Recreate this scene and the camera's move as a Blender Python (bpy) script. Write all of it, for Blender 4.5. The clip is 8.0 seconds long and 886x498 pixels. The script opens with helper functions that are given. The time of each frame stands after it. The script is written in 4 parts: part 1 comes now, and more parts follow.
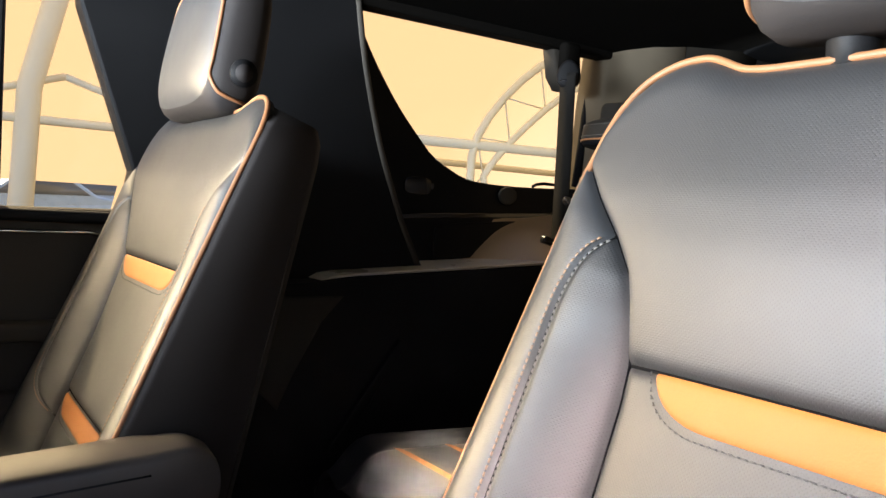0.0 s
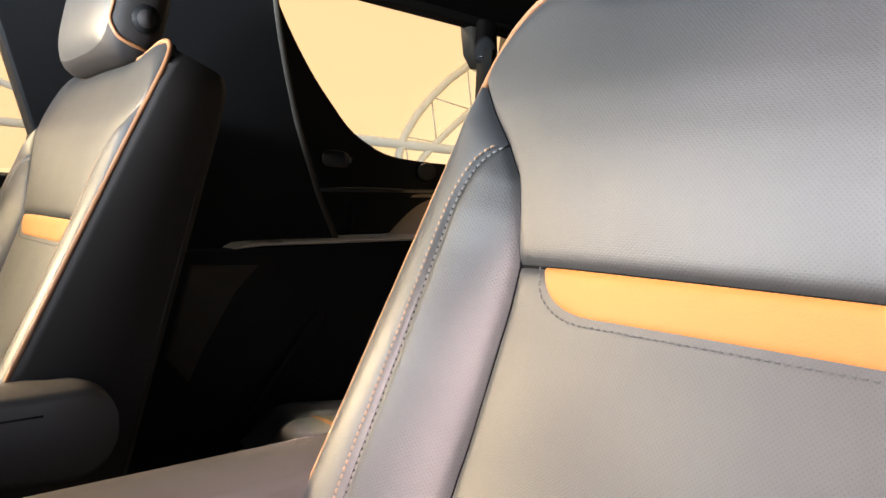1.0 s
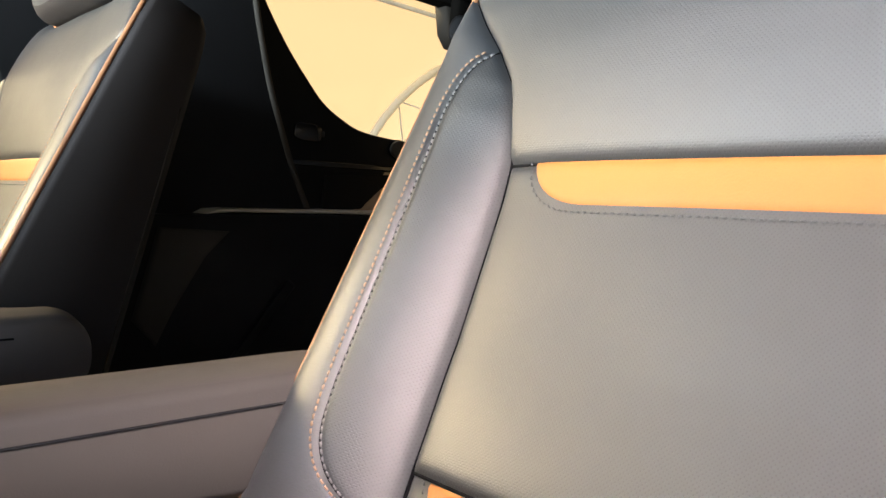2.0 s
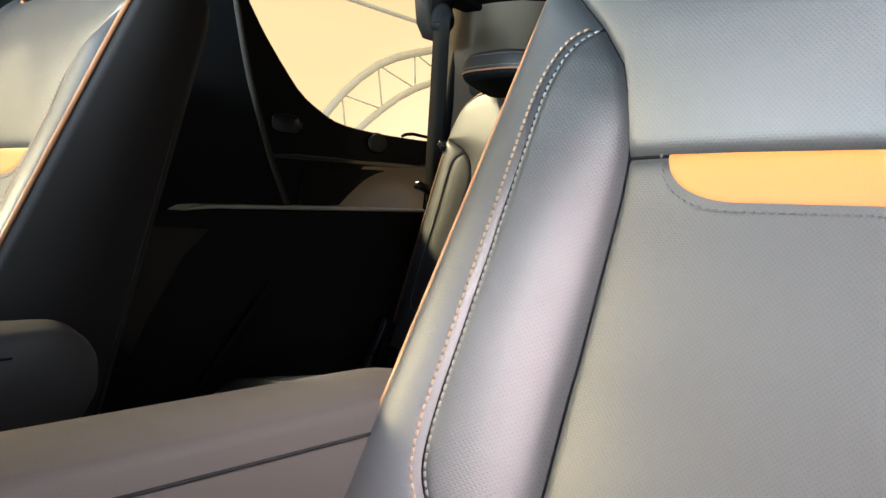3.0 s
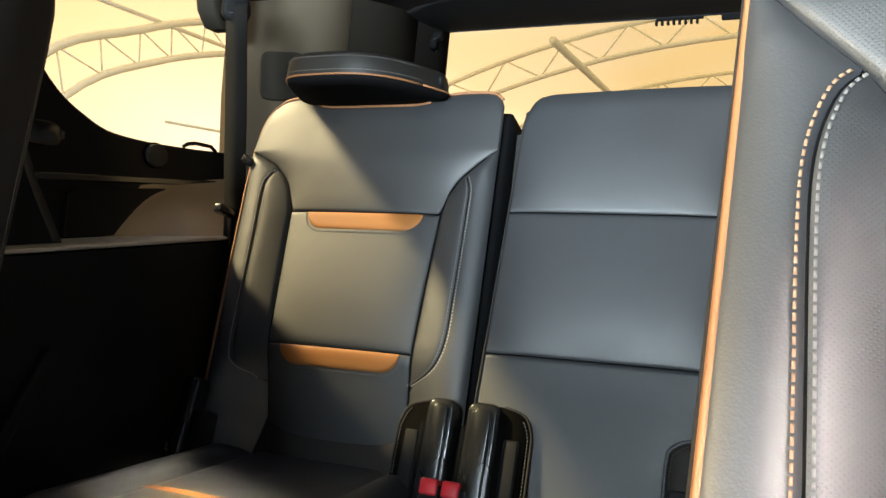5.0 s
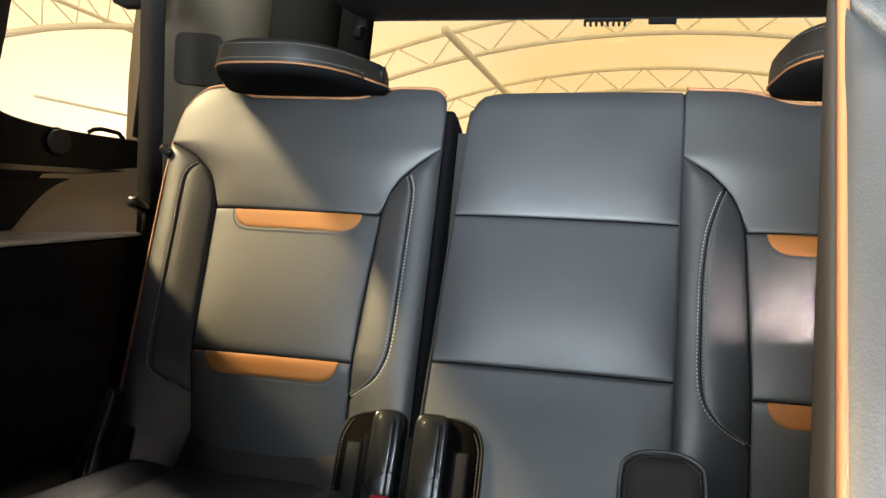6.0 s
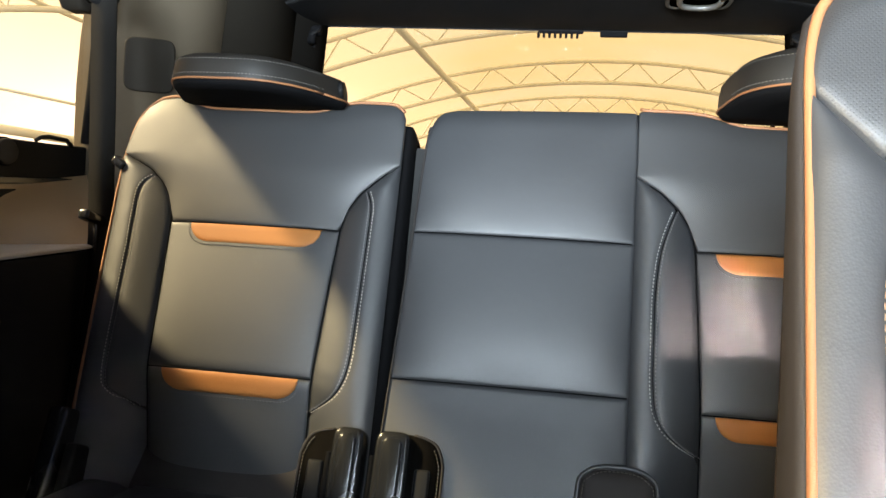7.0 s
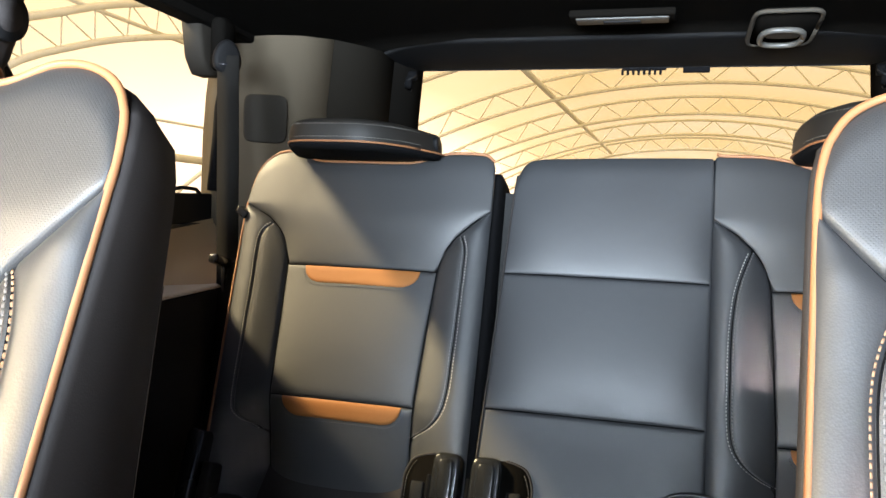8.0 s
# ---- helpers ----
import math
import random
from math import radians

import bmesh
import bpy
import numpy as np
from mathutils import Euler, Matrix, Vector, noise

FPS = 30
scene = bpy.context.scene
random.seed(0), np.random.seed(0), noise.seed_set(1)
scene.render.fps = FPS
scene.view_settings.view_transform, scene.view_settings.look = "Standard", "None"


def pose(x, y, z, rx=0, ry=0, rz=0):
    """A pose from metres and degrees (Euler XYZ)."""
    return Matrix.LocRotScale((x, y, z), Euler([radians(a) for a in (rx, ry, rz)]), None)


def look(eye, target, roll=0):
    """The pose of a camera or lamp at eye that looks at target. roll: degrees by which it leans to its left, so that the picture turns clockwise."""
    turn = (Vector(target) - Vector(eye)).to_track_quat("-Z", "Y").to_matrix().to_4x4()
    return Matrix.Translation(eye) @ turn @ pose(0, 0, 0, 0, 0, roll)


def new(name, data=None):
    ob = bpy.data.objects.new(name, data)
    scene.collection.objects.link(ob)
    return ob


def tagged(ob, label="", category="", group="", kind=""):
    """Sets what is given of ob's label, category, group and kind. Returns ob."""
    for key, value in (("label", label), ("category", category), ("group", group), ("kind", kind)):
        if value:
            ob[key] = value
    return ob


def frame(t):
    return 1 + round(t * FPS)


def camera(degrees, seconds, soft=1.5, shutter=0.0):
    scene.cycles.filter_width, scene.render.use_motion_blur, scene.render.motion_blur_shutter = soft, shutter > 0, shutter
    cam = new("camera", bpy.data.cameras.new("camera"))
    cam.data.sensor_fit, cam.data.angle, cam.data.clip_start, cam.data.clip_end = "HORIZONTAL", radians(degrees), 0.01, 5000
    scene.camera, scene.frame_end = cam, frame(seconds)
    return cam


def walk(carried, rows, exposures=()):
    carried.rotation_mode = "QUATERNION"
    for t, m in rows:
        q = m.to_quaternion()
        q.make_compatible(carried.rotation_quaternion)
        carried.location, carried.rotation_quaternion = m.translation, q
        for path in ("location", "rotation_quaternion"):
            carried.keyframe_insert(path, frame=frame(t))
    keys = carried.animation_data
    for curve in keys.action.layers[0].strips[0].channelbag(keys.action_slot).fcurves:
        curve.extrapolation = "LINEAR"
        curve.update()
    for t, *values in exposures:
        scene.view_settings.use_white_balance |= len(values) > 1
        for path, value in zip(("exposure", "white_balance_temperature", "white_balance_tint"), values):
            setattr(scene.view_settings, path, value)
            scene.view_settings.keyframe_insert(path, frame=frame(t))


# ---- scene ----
cam = camera(58.4, 8.0)
PATH = [
    (0, (0.7309, -0.2290, 0.9362), (-0.9216, 0.8923, 0.8334), 3.52),
    (0.5, (0.7427, -0.2230, 0.9020), (-0.8395, 0.9974, 0.8181), 3.28),
    (1, (0.7556, -0.2056, 0.8577), (-0.7937, 1.0569, 0.7798), 3.33),
    (1.5, (0.7575, -0.2067, 0.8101), (-0.7649, 1.0886, 0.7420), 3.65),
    (1.7, (0.7549, -0.2120, 0.7792), (-0.7535, 1.1009, 0.7384), 4.08),
    (2.8, (0.6543, -0.2395, 0.7607), (-0.7713, 1.1618, 0.6922), 4.71),
    (3, (0.6012, -0.2495, 0.7634), (-0.7746, 1.2008, 0.7207), 4.22),
    (3.5, (0.4606, -0.2632, 0.7830), (-0.7474, 1.3303, 0.7589), 3.45),
    (4, (0.3524, -0.2544, 0.7812), (-0.6851, 1.4553, 0.7779), 3.13),
    (4.5, (0.2722, -0.2328, 0.7982), (-0.5876, 1.5734, 0.7886), 2.70),
    (5.8, (0.1405, -0.1968, 0.8481), (-0.3835, 1.7333, 0.8096), 2.47),
    (6, (0.1094, -0.1932, 0.8468), (-0.3407, 1.7552, 0.8041), 3.01),
    (6.5, (0.0746, -0.1884, 0.8474), (-0.2589, 1.7821, 0.7897), 3.34),
    (7, (0.0845, -0.2113, 0.8924), (-0.2258, 1.7634, 0.8292), 3.29),
    (7.5, (0.0795, -0.2708, 0.9291), (-0.2722, 1.6975, 0.8677), 3.17),
    (8, (0.1170, -0.3341, 0.9635), (-0.4299, 1.5878, 0.8989), 2.33),
]
LIGHT = [(0.0, 1.86, 7300, 30), (0.5, 1.90, 7300, 30), (1.5, 1.88, 7300, 28), (3.0, 1.92, 6600, 20), (3.5, 1.94, 6850, 19), (4.5, 2.05, 7150, 20), (6.0, 2.26, 7450, 26), (6.5, 2.32, 7350, 26), (7.5, 2.32, 7150, 27), (8.0, 2.28, 7000, 28)]
walk(cam, [(t, look(eye, target, roll)) for t, eye, target, roll in PATH], LIGHT)

# ---- light ----
SUN_WAY = Vector((1.0, 0.26, -0.99)).normalized()
world = bpy.data.worlds.new("World")
scene.world = world
world.use_nodes = True
wn = world.node_tree
sky = wn.nodes.new("ShaderNodeTexSky")
sky.sky_type = "NISHITA"
sky.sun_disc = False
sky.sun_elevation = math.asin(-SUN_WAY.z)
sky.sun_rotation = math.atan2(-SUN_WAY.x, -SUN_WAY.y)
back = wn.nodes["Background"]
back.inputs["Strength"].default_value = 0.08
wn.links.new(sky.outputs[0], back.inputs["Color"])
sun_data = bpy.data.lights.new("sun", "SUN")
sun_data.energy, sun_data.angle, sun_data.color = 2.3, radians(3.0), (1.0, 0.93, 0.52)
sun = new("sun", sun_data)
sun.matrix_world = Matrix.Translation((-8, -5, 8)) @ SUN_WAY.to_track_quat("-Z", "Y").to_matrix().to_4x4()


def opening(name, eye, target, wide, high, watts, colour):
    """An added lamp that stands in for daylight through an opening of the car."""
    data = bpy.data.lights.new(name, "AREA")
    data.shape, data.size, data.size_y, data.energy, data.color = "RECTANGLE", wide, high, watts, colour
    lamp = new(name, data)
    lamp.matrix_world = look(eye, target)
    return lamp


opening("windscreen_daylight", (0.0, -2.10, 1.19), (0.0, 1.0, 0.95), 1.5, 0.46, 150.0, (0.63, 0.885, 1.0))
opening("far_door_daylight", (-0.95, -0.98, 1.13), (-0.05, 0.02, 0.72), 0.60, 0.42, 5.6, (1.0, 0.93, 0.58)).data.spread = radians(95)
opening("near_door_daylight", (1.80, -1.90, 2.15), (0.22, 0.25, 0.68), 0.30, 0.12, 8.2, (1.0, 0.96, 0.94)).data.spread = radians(60)
# narrow beams added to make the bright patches on the cushion and right seat
opening("cushion_patch_beam", (0.95, -0.70, 1.33), (-0.37, 0.55, 0.45), 0.05, 0.05, 0.85, (1.0, 0.98, 0.78)).data.spread = radians(9)
opening("side_seat_patch_beam", (1.80, -1.90, 2.15), (0.535, 1.03, 0.76), 0.12, 0.08, 0.95, (1.0, 0.95, 0.90)).data.spread = radians(8)


# ---- materials ----
def material(name, colour, rough=0.5, metal=0.0, grain=0.0, scale=400.0, vary=0.12, spec=0.5, coat=0.0):
    """A procedural surface: base colour with stains at two scales and a fine bump."""
    m = bpy.data.materials.new(name)
    m.use_nodes = True
    t = m.node_tree
    p = t.nodes["Principled BSDF"]
    p.inputs["Metallic"].default_value = metal
    p.inputs["Specular IOR Level"].default_value = spec
    p.inputs["Coat Weight"].default_value = coat
    co = t.nodes.new("ShaderNodeTexCoord")
    big = t.nodes.new("ShaderNodeTexNoise")
    big.inputs["Scale"].default_value = 6.0
    big.inputs["Detail"].default_value = 5.0
    t.links.new(co.outputs["Object"], big.inputs["Vector"])
    fine = t.nodes.new("ShaderNodeTexNoise")
    fine.inputs["Scale"].default_value = scale
    fine.inputs["Detail"].default_value = 3.0
    t.links.new(co.outputs["Object"], fine.inputs["Vector"])
    mix = t.nodes.new("ShaderNodeMix")
    mix.data_type = "RGBA"
    mix.inputs["A"].default_value = (*[c * (1 - vary) for c in colour], 1)
    mix.inputs["B"].default_value = (*[min(1, c * (1 + vary)) for c in colour], 1)
    add = t.nodes.new("ShaderNodeMath")
    add.operation = "MULTIPLY_ADD"
    add.inputs[1].default_value = 0.4
    t.links.new(fine.outputs["Fac"], add.inputs[0])
    half = t.nodes.new("ShaderNodeMath")
    half.operation = "MULTIPLY"
    half.inputs[1].default_value = 0.6
    t.links.new(big.outputs["Fac"], half.inputs[0])
    t.links.new(half.outputs[0], add.inputs[2])
    t.links.new(add.outputs[0], mix.inputs["Factor"])
    t.links.new(mix.outputs["Result"], p.inputs["Base Color"])
    r = t.nodes.new("ShaderNodeMapRange")
    r.inputs["From Min"].default_value, r.inputs["From Max"].default_value = 0.3, 0.7
    r.inputs["To Min"].default_value, r.inputs["To Max"].default_value = max(0.02, rough - 0.06), min(1, rough + 0.06)
    t.links.new(big.outputs["Fac"], r.inputs["Value"])
    t.links.new(r.outputs["Result"], p.inputs["Roughness"])
    if grain:
        b = t.nodes.new("ShaderNodeBump")
        b.inputs["Strength"].default_value = grain
        b.inputs["Distance"].default_value = 0.001
        t.links.new(fine.outputs["Fac"], b.inputs["Height"])
        t.links.new(b.outputs["Normal"], p.inputs["Normal"])
    return m


def leather(name, colour, perforated=False, rough=0.52, spec=0.60, wrinkle=0.13):
    """Grained leather; the perforated kind has rows of pin holes."""
    m = material(name, colour, rough, 0, 0, 900.0, 0.07, spec)
    t = m.node_tree
    p = t.nodes["Principled BSDF"]
    co = next(n for n in t.nodes if n.bl_idname == "ShaderNodeTexCoord")
    vor = t.nodes.new("ShaderNodeTexVoronoi")
    vor.inputs["Scale"].default_value = 620.0
    t.links.new(co.outputs["Object"], vor.inputs["Vector"])
    soft = t.nodes.new("ShaderNodeTexNoise")
    soft.inputs["Scale"].default_value = 22.0
    soft.inputs["Detail"].default_value = 2.0
    t.links.new(co.outputs["Object"], soft.inputs["Vector"])
    low = t.nodes.new("ShaderNodeBump")
    low.inputs["Strength"].default_value, low.inputs["Distance"].default_value = wrinkle, 0.004
    t.links.new(soft.outputs["Fac"], low.inputs["Height"])
    b = t.nodes.new("ShaderNodeBump")
    b.inputs["Strength"].default_value, b.inputs["Distance"].default_value = 0.13, 0.0006
    t.links.new(vor.outputs["Distance"], b.inputs["Height"])
    t.links.new(low.outputs["Normal"], b.inputs["Normal"])
    last = b
    if perforated:
        uv = t.nodes.new("ShaderNodeUVMap")
        uv.uv_map = "panel"
        turn = t.nodes.new("ShaderNodeMapping")
        turn.inputs["Rotation"].default_value = (0, 0, radians(45))
        turn.inputs["Scale"].default_value = (420, 420, 420)
        t.links.new(uv.outputs["UV"], turn.inputs["Vector"])
        cell = t.nodes.new("ShaderNodeVectorMath")
        cell.operation = "FRACTION"
        t.links.new(turn.outputs["Vector"], cell.inputs[0])
        mid = t.nodes.new("ShaderNodeVectorMath")
        mid.operation = "DISTANCE"
        mid.inputs[1].default_value = (0.5, 0.5, 0.0)
        t.links.new(cell.outputs["Vector"], mid.inputs[0])
        hole = t.nodes.new("ShaderNodeMapRange")
        hole.inputs["From Min"].default_value, hole.inputs["From Max"].default_value = 0.16, 0.27
        t.links.new(mid.outputs["Value"], hole.inputs["Value"])
        b2 = t.nodes.new("ShaderNodeBump")
        b2.inputs["Strength"].default_value, b2.inputs["Distance"].default_value = 0.30, 0.0005
        t.links.new(hole.outputs["Result"], b2.inputs["Height"])
        t.links.new(b.outputs["Normal"], b2.inputs["Normal"])
        last = b2
        src = p.inputs["Base Color"].links[0].from_socket
        dark = t.nodes.new("ShaderNodeMix")
        dark.data_type = "RGBA"
        dark.inputs["A"].default_value = (*[c * 0.62 for c in colour], 1)
        t.links.new(hole.outputs["Result"], dark.inputs["Factor"])
        t.links.new(src, dark.inputs["B"])
        t.links.new(dark.outputs["Result"], p.inputs["Base Color"])
    t.links.new(last.outputs["Normal"], p.inputs["Normal"])
    return m


def glass(name, tint):
    m = bpy.data.materials.new(name)
    m.use_nodes = True
    t = m.node_tree
    t.nodes.remove(t.nodes["Principled BSDF"])
    clear = t.nodes.new("ShaderNodeBsdfTransparent")
    clear.inputs["Color"].default_value = (*tint, 1)
    gloss = t.nodes.new("ShaderNodeBsdfGlossy")
    gloss.inputs["Roughness"].default_value = 0.02
    edge = t.nodes.new("ShaderNodeLayerWeight")
    edge.inputs["Blend"].default_value = 0.5
    steep = t.nodes.new("ShaderNodeMath")
    steep.operation = "POWER"
    steep.inputs[1].default_value = 5.0
    t.links.new(edge.outputs["Facing"], steep.inputs[0])
    fres = t.nodes.new("ShaderNodeMath")
    fres.operation = "MULTIPLY_ADD"
    fres.inputs[1].default_value, fres.inputs[2].default_value = 0.5, 0.02
    t.links.new(steep.outputs[0], fres.inputs[0])
    mix = t.nodes.new("ShaderNodeMixShader")
    t.links.new(fres.outputs[0], mix.inputs["Fac"])
    t.links.new(clear.outputs[0], mix.inputs[1])
    t.links.new(gloss.outputs[0], mix.inputs[2])
    t.links.new(mix.outputs[0], t.nodes["Material Output"].inputs["Surface"])
    return m


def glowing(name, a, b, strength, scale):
    """Tent cloth whose glow stands in for sunlight, with broad seams and stains."""
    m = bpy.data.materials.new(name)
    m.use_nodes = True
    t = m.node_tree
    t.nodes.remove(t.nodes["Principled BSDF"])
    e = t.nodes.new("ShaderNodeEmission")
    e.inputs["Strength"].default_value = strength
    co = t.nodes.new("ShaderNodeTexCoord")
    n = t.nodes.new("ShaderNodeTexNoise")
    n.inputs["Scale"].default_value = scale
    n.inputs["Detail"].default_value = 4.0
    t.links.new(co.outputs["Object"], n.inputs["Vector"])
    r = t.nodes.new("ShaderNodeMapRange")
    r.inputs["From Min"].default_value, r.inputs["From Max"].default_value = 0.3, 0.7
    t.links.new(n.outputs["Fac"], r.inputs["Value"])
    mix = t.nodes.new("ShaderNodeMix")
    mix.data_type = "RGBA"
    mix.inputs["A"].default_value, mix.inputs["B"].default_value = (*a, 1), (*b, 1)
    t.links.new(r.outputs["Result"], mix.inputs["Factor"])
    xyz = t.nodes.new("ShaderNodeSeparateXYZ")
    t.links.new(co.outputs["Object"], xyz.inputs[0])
    # more sunlight is put into the glow towards the left flank
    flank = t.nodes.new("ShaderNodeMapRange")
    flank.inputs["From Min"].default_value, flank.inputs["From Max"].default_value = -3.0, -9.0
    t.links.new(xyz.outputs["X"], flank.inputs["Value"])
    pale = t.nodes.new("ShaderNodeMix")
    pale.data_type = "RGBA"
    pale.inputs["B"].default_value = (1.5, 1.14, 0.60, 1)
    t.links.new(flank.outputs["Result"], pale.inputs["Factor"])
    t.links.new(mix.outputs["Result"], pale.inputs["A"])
    # the glow is whitened further at the rear of that flank
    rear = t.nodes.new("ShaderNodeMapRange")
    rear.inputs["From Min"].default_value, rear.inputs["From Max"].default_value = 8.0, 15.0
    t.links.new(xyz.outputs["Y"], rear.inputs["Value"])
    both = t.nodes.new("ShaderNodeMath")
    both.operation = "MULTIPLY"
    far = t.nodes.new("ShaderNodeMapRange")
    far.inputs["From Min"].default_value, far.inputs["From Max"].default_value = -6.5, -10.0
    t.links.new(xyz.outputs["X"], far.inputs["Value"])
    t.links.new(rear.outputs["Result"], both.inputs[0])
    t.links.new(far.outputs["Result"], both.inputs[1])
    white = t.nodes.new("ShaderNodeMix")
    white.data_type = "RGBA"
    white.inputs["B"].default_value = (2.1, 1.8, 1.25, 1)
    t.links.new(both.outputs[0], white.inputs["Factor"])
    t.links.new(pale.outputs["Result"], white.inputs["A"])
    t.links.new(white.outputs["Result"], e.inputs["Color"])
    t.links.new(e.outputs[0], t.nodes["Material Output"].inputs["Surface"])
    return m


BLACK_LEATHER = leather("black leather", (0.025, 0.0262, 0.0285), wrinkle=0.22)
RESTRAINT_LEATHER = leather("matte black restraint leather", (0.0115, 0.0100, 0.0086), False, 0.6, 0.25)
PERF_LEATHER = leather("perforated black leather", (0.0190, 0.0199, 0.0214), True)
SIDE_LEATHER = leather("seat side vinyl", (0.0245, 0.0208, 0.0198), False, 0.7, 0.2)
TAN = leather("tan leather", (0.275, 0.100, 0.0235), False, 0.6, 0.3)
PIPING = material("tan piping", (0.235, 0.093, 0.036), 0.6, 0, 0.2, 900)
GREY_THREAD = material("dull grey thread", (0.12, 0.115, 0.115), 0.8, 0, 0, 900)
THREAD = material("grey thread", (0.30, 0.29, 0.27), 0.8, 0, 0, 900)
TAN_THREAD = material("tan thread", (0.22, 0.130, 0.078), 0.8, 0, 0, 900)
DIM_THREAD = material("dim grey thread", (0.105, 0.098, 0.088), 0.9, 0, 0, 900, 0.12, 0.1)
DARK_THREAD = material("dark thread", (0.045, 0.047, 0.050), 0.8, 0, 0, 900)
ARM_VINYL = leather("armrest vinyl", (0.070, 0.062, 0.057), False, 0.45, 0.5)
PLASTIC = material("black trim plastic", (0.0065, 0.0065, 0.007), 0.6, 0, 0.25, 700, 0.12, 0.14)
PILLAR = material("dark grey pillar plastic", (0.042, 0.036, 0.029), 0.75, 0, 0.25, 700, 0.12, 0.2)
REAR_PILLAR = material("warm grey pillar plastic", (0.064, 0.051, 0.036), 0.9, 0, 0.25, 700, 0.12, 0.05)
# shaded copy of the rear pillar's plastic, its falloff put into the colour
PILLAR_SHADE = material("pillar plastic in painted shade", (0.0085, 0.0072, 0.0056), 0.9, 0, 0.25, 700, 0.12, 0.04)
PLATE = material("dark cover plastic", (0.021, 0.018, 0.0145), 0.8, 0, 0.2, 700, 0.12, 0.1)
# lightened: the bright light along the ledge is put into its colour
LEDGE = material("ledge plastic lightened as if lit", (0.60, 0.54, 0.42), 0.32, 0, 0.2, 700)
GLOSS = material("gloss black plastic", (0.015, 0.015, 0.017), 0.22, 0, 0, 300)
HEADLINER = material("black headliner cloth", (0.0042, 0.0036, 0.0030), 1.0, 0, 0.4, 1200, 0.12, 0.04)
CARPET = material("black carpet", (0.014, 0.014, 0.014), 1.0, 0, 0.6, 900)
# beige puts the warm light on the trim bulge into its colour
LIT_TRIM = material("trim plastic painted as sunlit", (0.40, 0.285, 0.165), 0.40, 0, 0.2, 700)
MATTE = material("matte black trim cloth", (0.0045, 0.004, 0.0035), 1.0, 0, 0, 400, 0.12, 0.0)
# near-black for dark parts and for shade in seams and gaps
DEEP = material("near black parts and shade", (0.004, 0.004, 0.0045), 0.9, 0, 0, 400, 0.12, 0.06)
SATIN = material("satin black plastic", (0.009, 0.0094, 0.0100), 0.24, 0, 0.15, 900)
BELT = material("belt webbing", (0.014, 0.013, 0.012), 0.9, 0, 0.5, 1200, 0.12, 0.03)
CHROME = material("chrome", (0.75, 0.75, 0.75), 0.15, 1.0, 0, 200, 0.02)
RED = material("red button plastic", (0.65, 0.02, 0.03), 0.4, 0, 0, 300)
LENS = material("clear lamp lens", (0.05, 0.05, 0.048), 0.4, 0, 0, 300)
HOOKGREY = material("pale grey plastic", (0.075, 0.072, 0.066), 0.4, 0, 0.1, 500)
STEEL = material("white painted steel", (0.84, 0.85, 0.72), 0.6, 0, 0, 30)
GROUND = material("pale concrete", (0.24, 0.225, 0.20), 0.9, 0, 0.5, 60, 0.25)
CARBLUE = material("blue car paint", (0.22, 0.42, 0.80), 0.3, 0, 0, 40, 0.05, 0.5, 0.6)
CARWHITE = material("white car paint", (0.8, 0.8, 0.8), 0.3, 0, 0, 40, 0.05, 0.5, 0.6)
TYRE = material("tyre rubber", (0.02, 0.02, 0.02), 0.9)
SEAM_BROWN = material("dark brown thread", (0.020, 0.014, 0.011), 0.95, 0, 0, 900, 0.12, 0.03)
CLEAR = glass("privacy glass", (0.96, 0.95, 0.93))
CARGLASS = material("dark car glass", (0.10, 0.13, 0.17), 0.08)
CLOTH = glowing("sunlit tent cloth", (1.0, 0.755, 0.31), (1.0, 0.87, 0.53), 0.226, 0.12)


# ---- mesh helpers ----
def finish(name, bm, mat, smooth=True):
    me = bpy.data.meshes.new(name)
    bm.normal_update()
    bm.to_mesh(me)
    bm.free()
    me.materials.append(mat)
    if smooth:
        for f in me.polygons:
            f.use_smooth = True
    return me


def part(name, bm, mat, parent=None, label="", smooth=True):
    ob = new(name, finish(name, bm, mat, smooth))
    if parent:
        ob.parent = parent
    if label:
        tagged(ob, label)
    return ob


def thing(name, label, category, group="", place=(0, 0, 0)):
    ob = new(name)
    ob.empty_display_size = 0.05
    ob.location = place
    return tagged(ob, label, category, group)


def structure(name, bm, mat, label, category="", smooth=False):
    ob = new(name, finish(name, bm, mat, smooth))
    return tagged(ob, label, category or name.split("_")[0], kind="structure")


def grid(nu, nv, f, uv=None):
    """A sheet of nu x nv faces; f(u, v) gives a place."""
    bm = bmesh.new()
    vs = [[bm.verts.new(f(i / nu, j / nv)) for i in range(nu + 1)] for j in range(nv + 1)]
    layer = bm.loops.layers.uv.new("panel") if uv else None
    for j in range(nv):
        for i in range(nu):
            q = (vs[j][i], vs[j][i + 1], vs[j + 1][i + 1], vs[j + 1][i])
            face = bm.faces.new(q)
            if uv:
                for loop, (a, b) in zip(face.loops, ((i, j), (i + 1, j), (i + 1, j + 1), (i, j + 1))):
                    loop[layer].uv = uv(a / nu, b / nv)
    return bm


def loft(rings, caps=True):
    bm = bmesh.new()
    vs = [[bm.verts.new(p) for p in ring] for ring in rings]
    n = len(rings[0])
    for a, b in zip(vs, vs[1:]):
        for i in range(n):
            bm.faces.new((a[i], a[(i + 1) % n], b[(i + 1) % n], b[i]))
    if caps:
        bm.faces.new(vs[0][::-1])
        bm.faces.new(vs[-1])
    bmesh.ops.recalc_face_normals(bm, faces=bm.faces)
    return bm


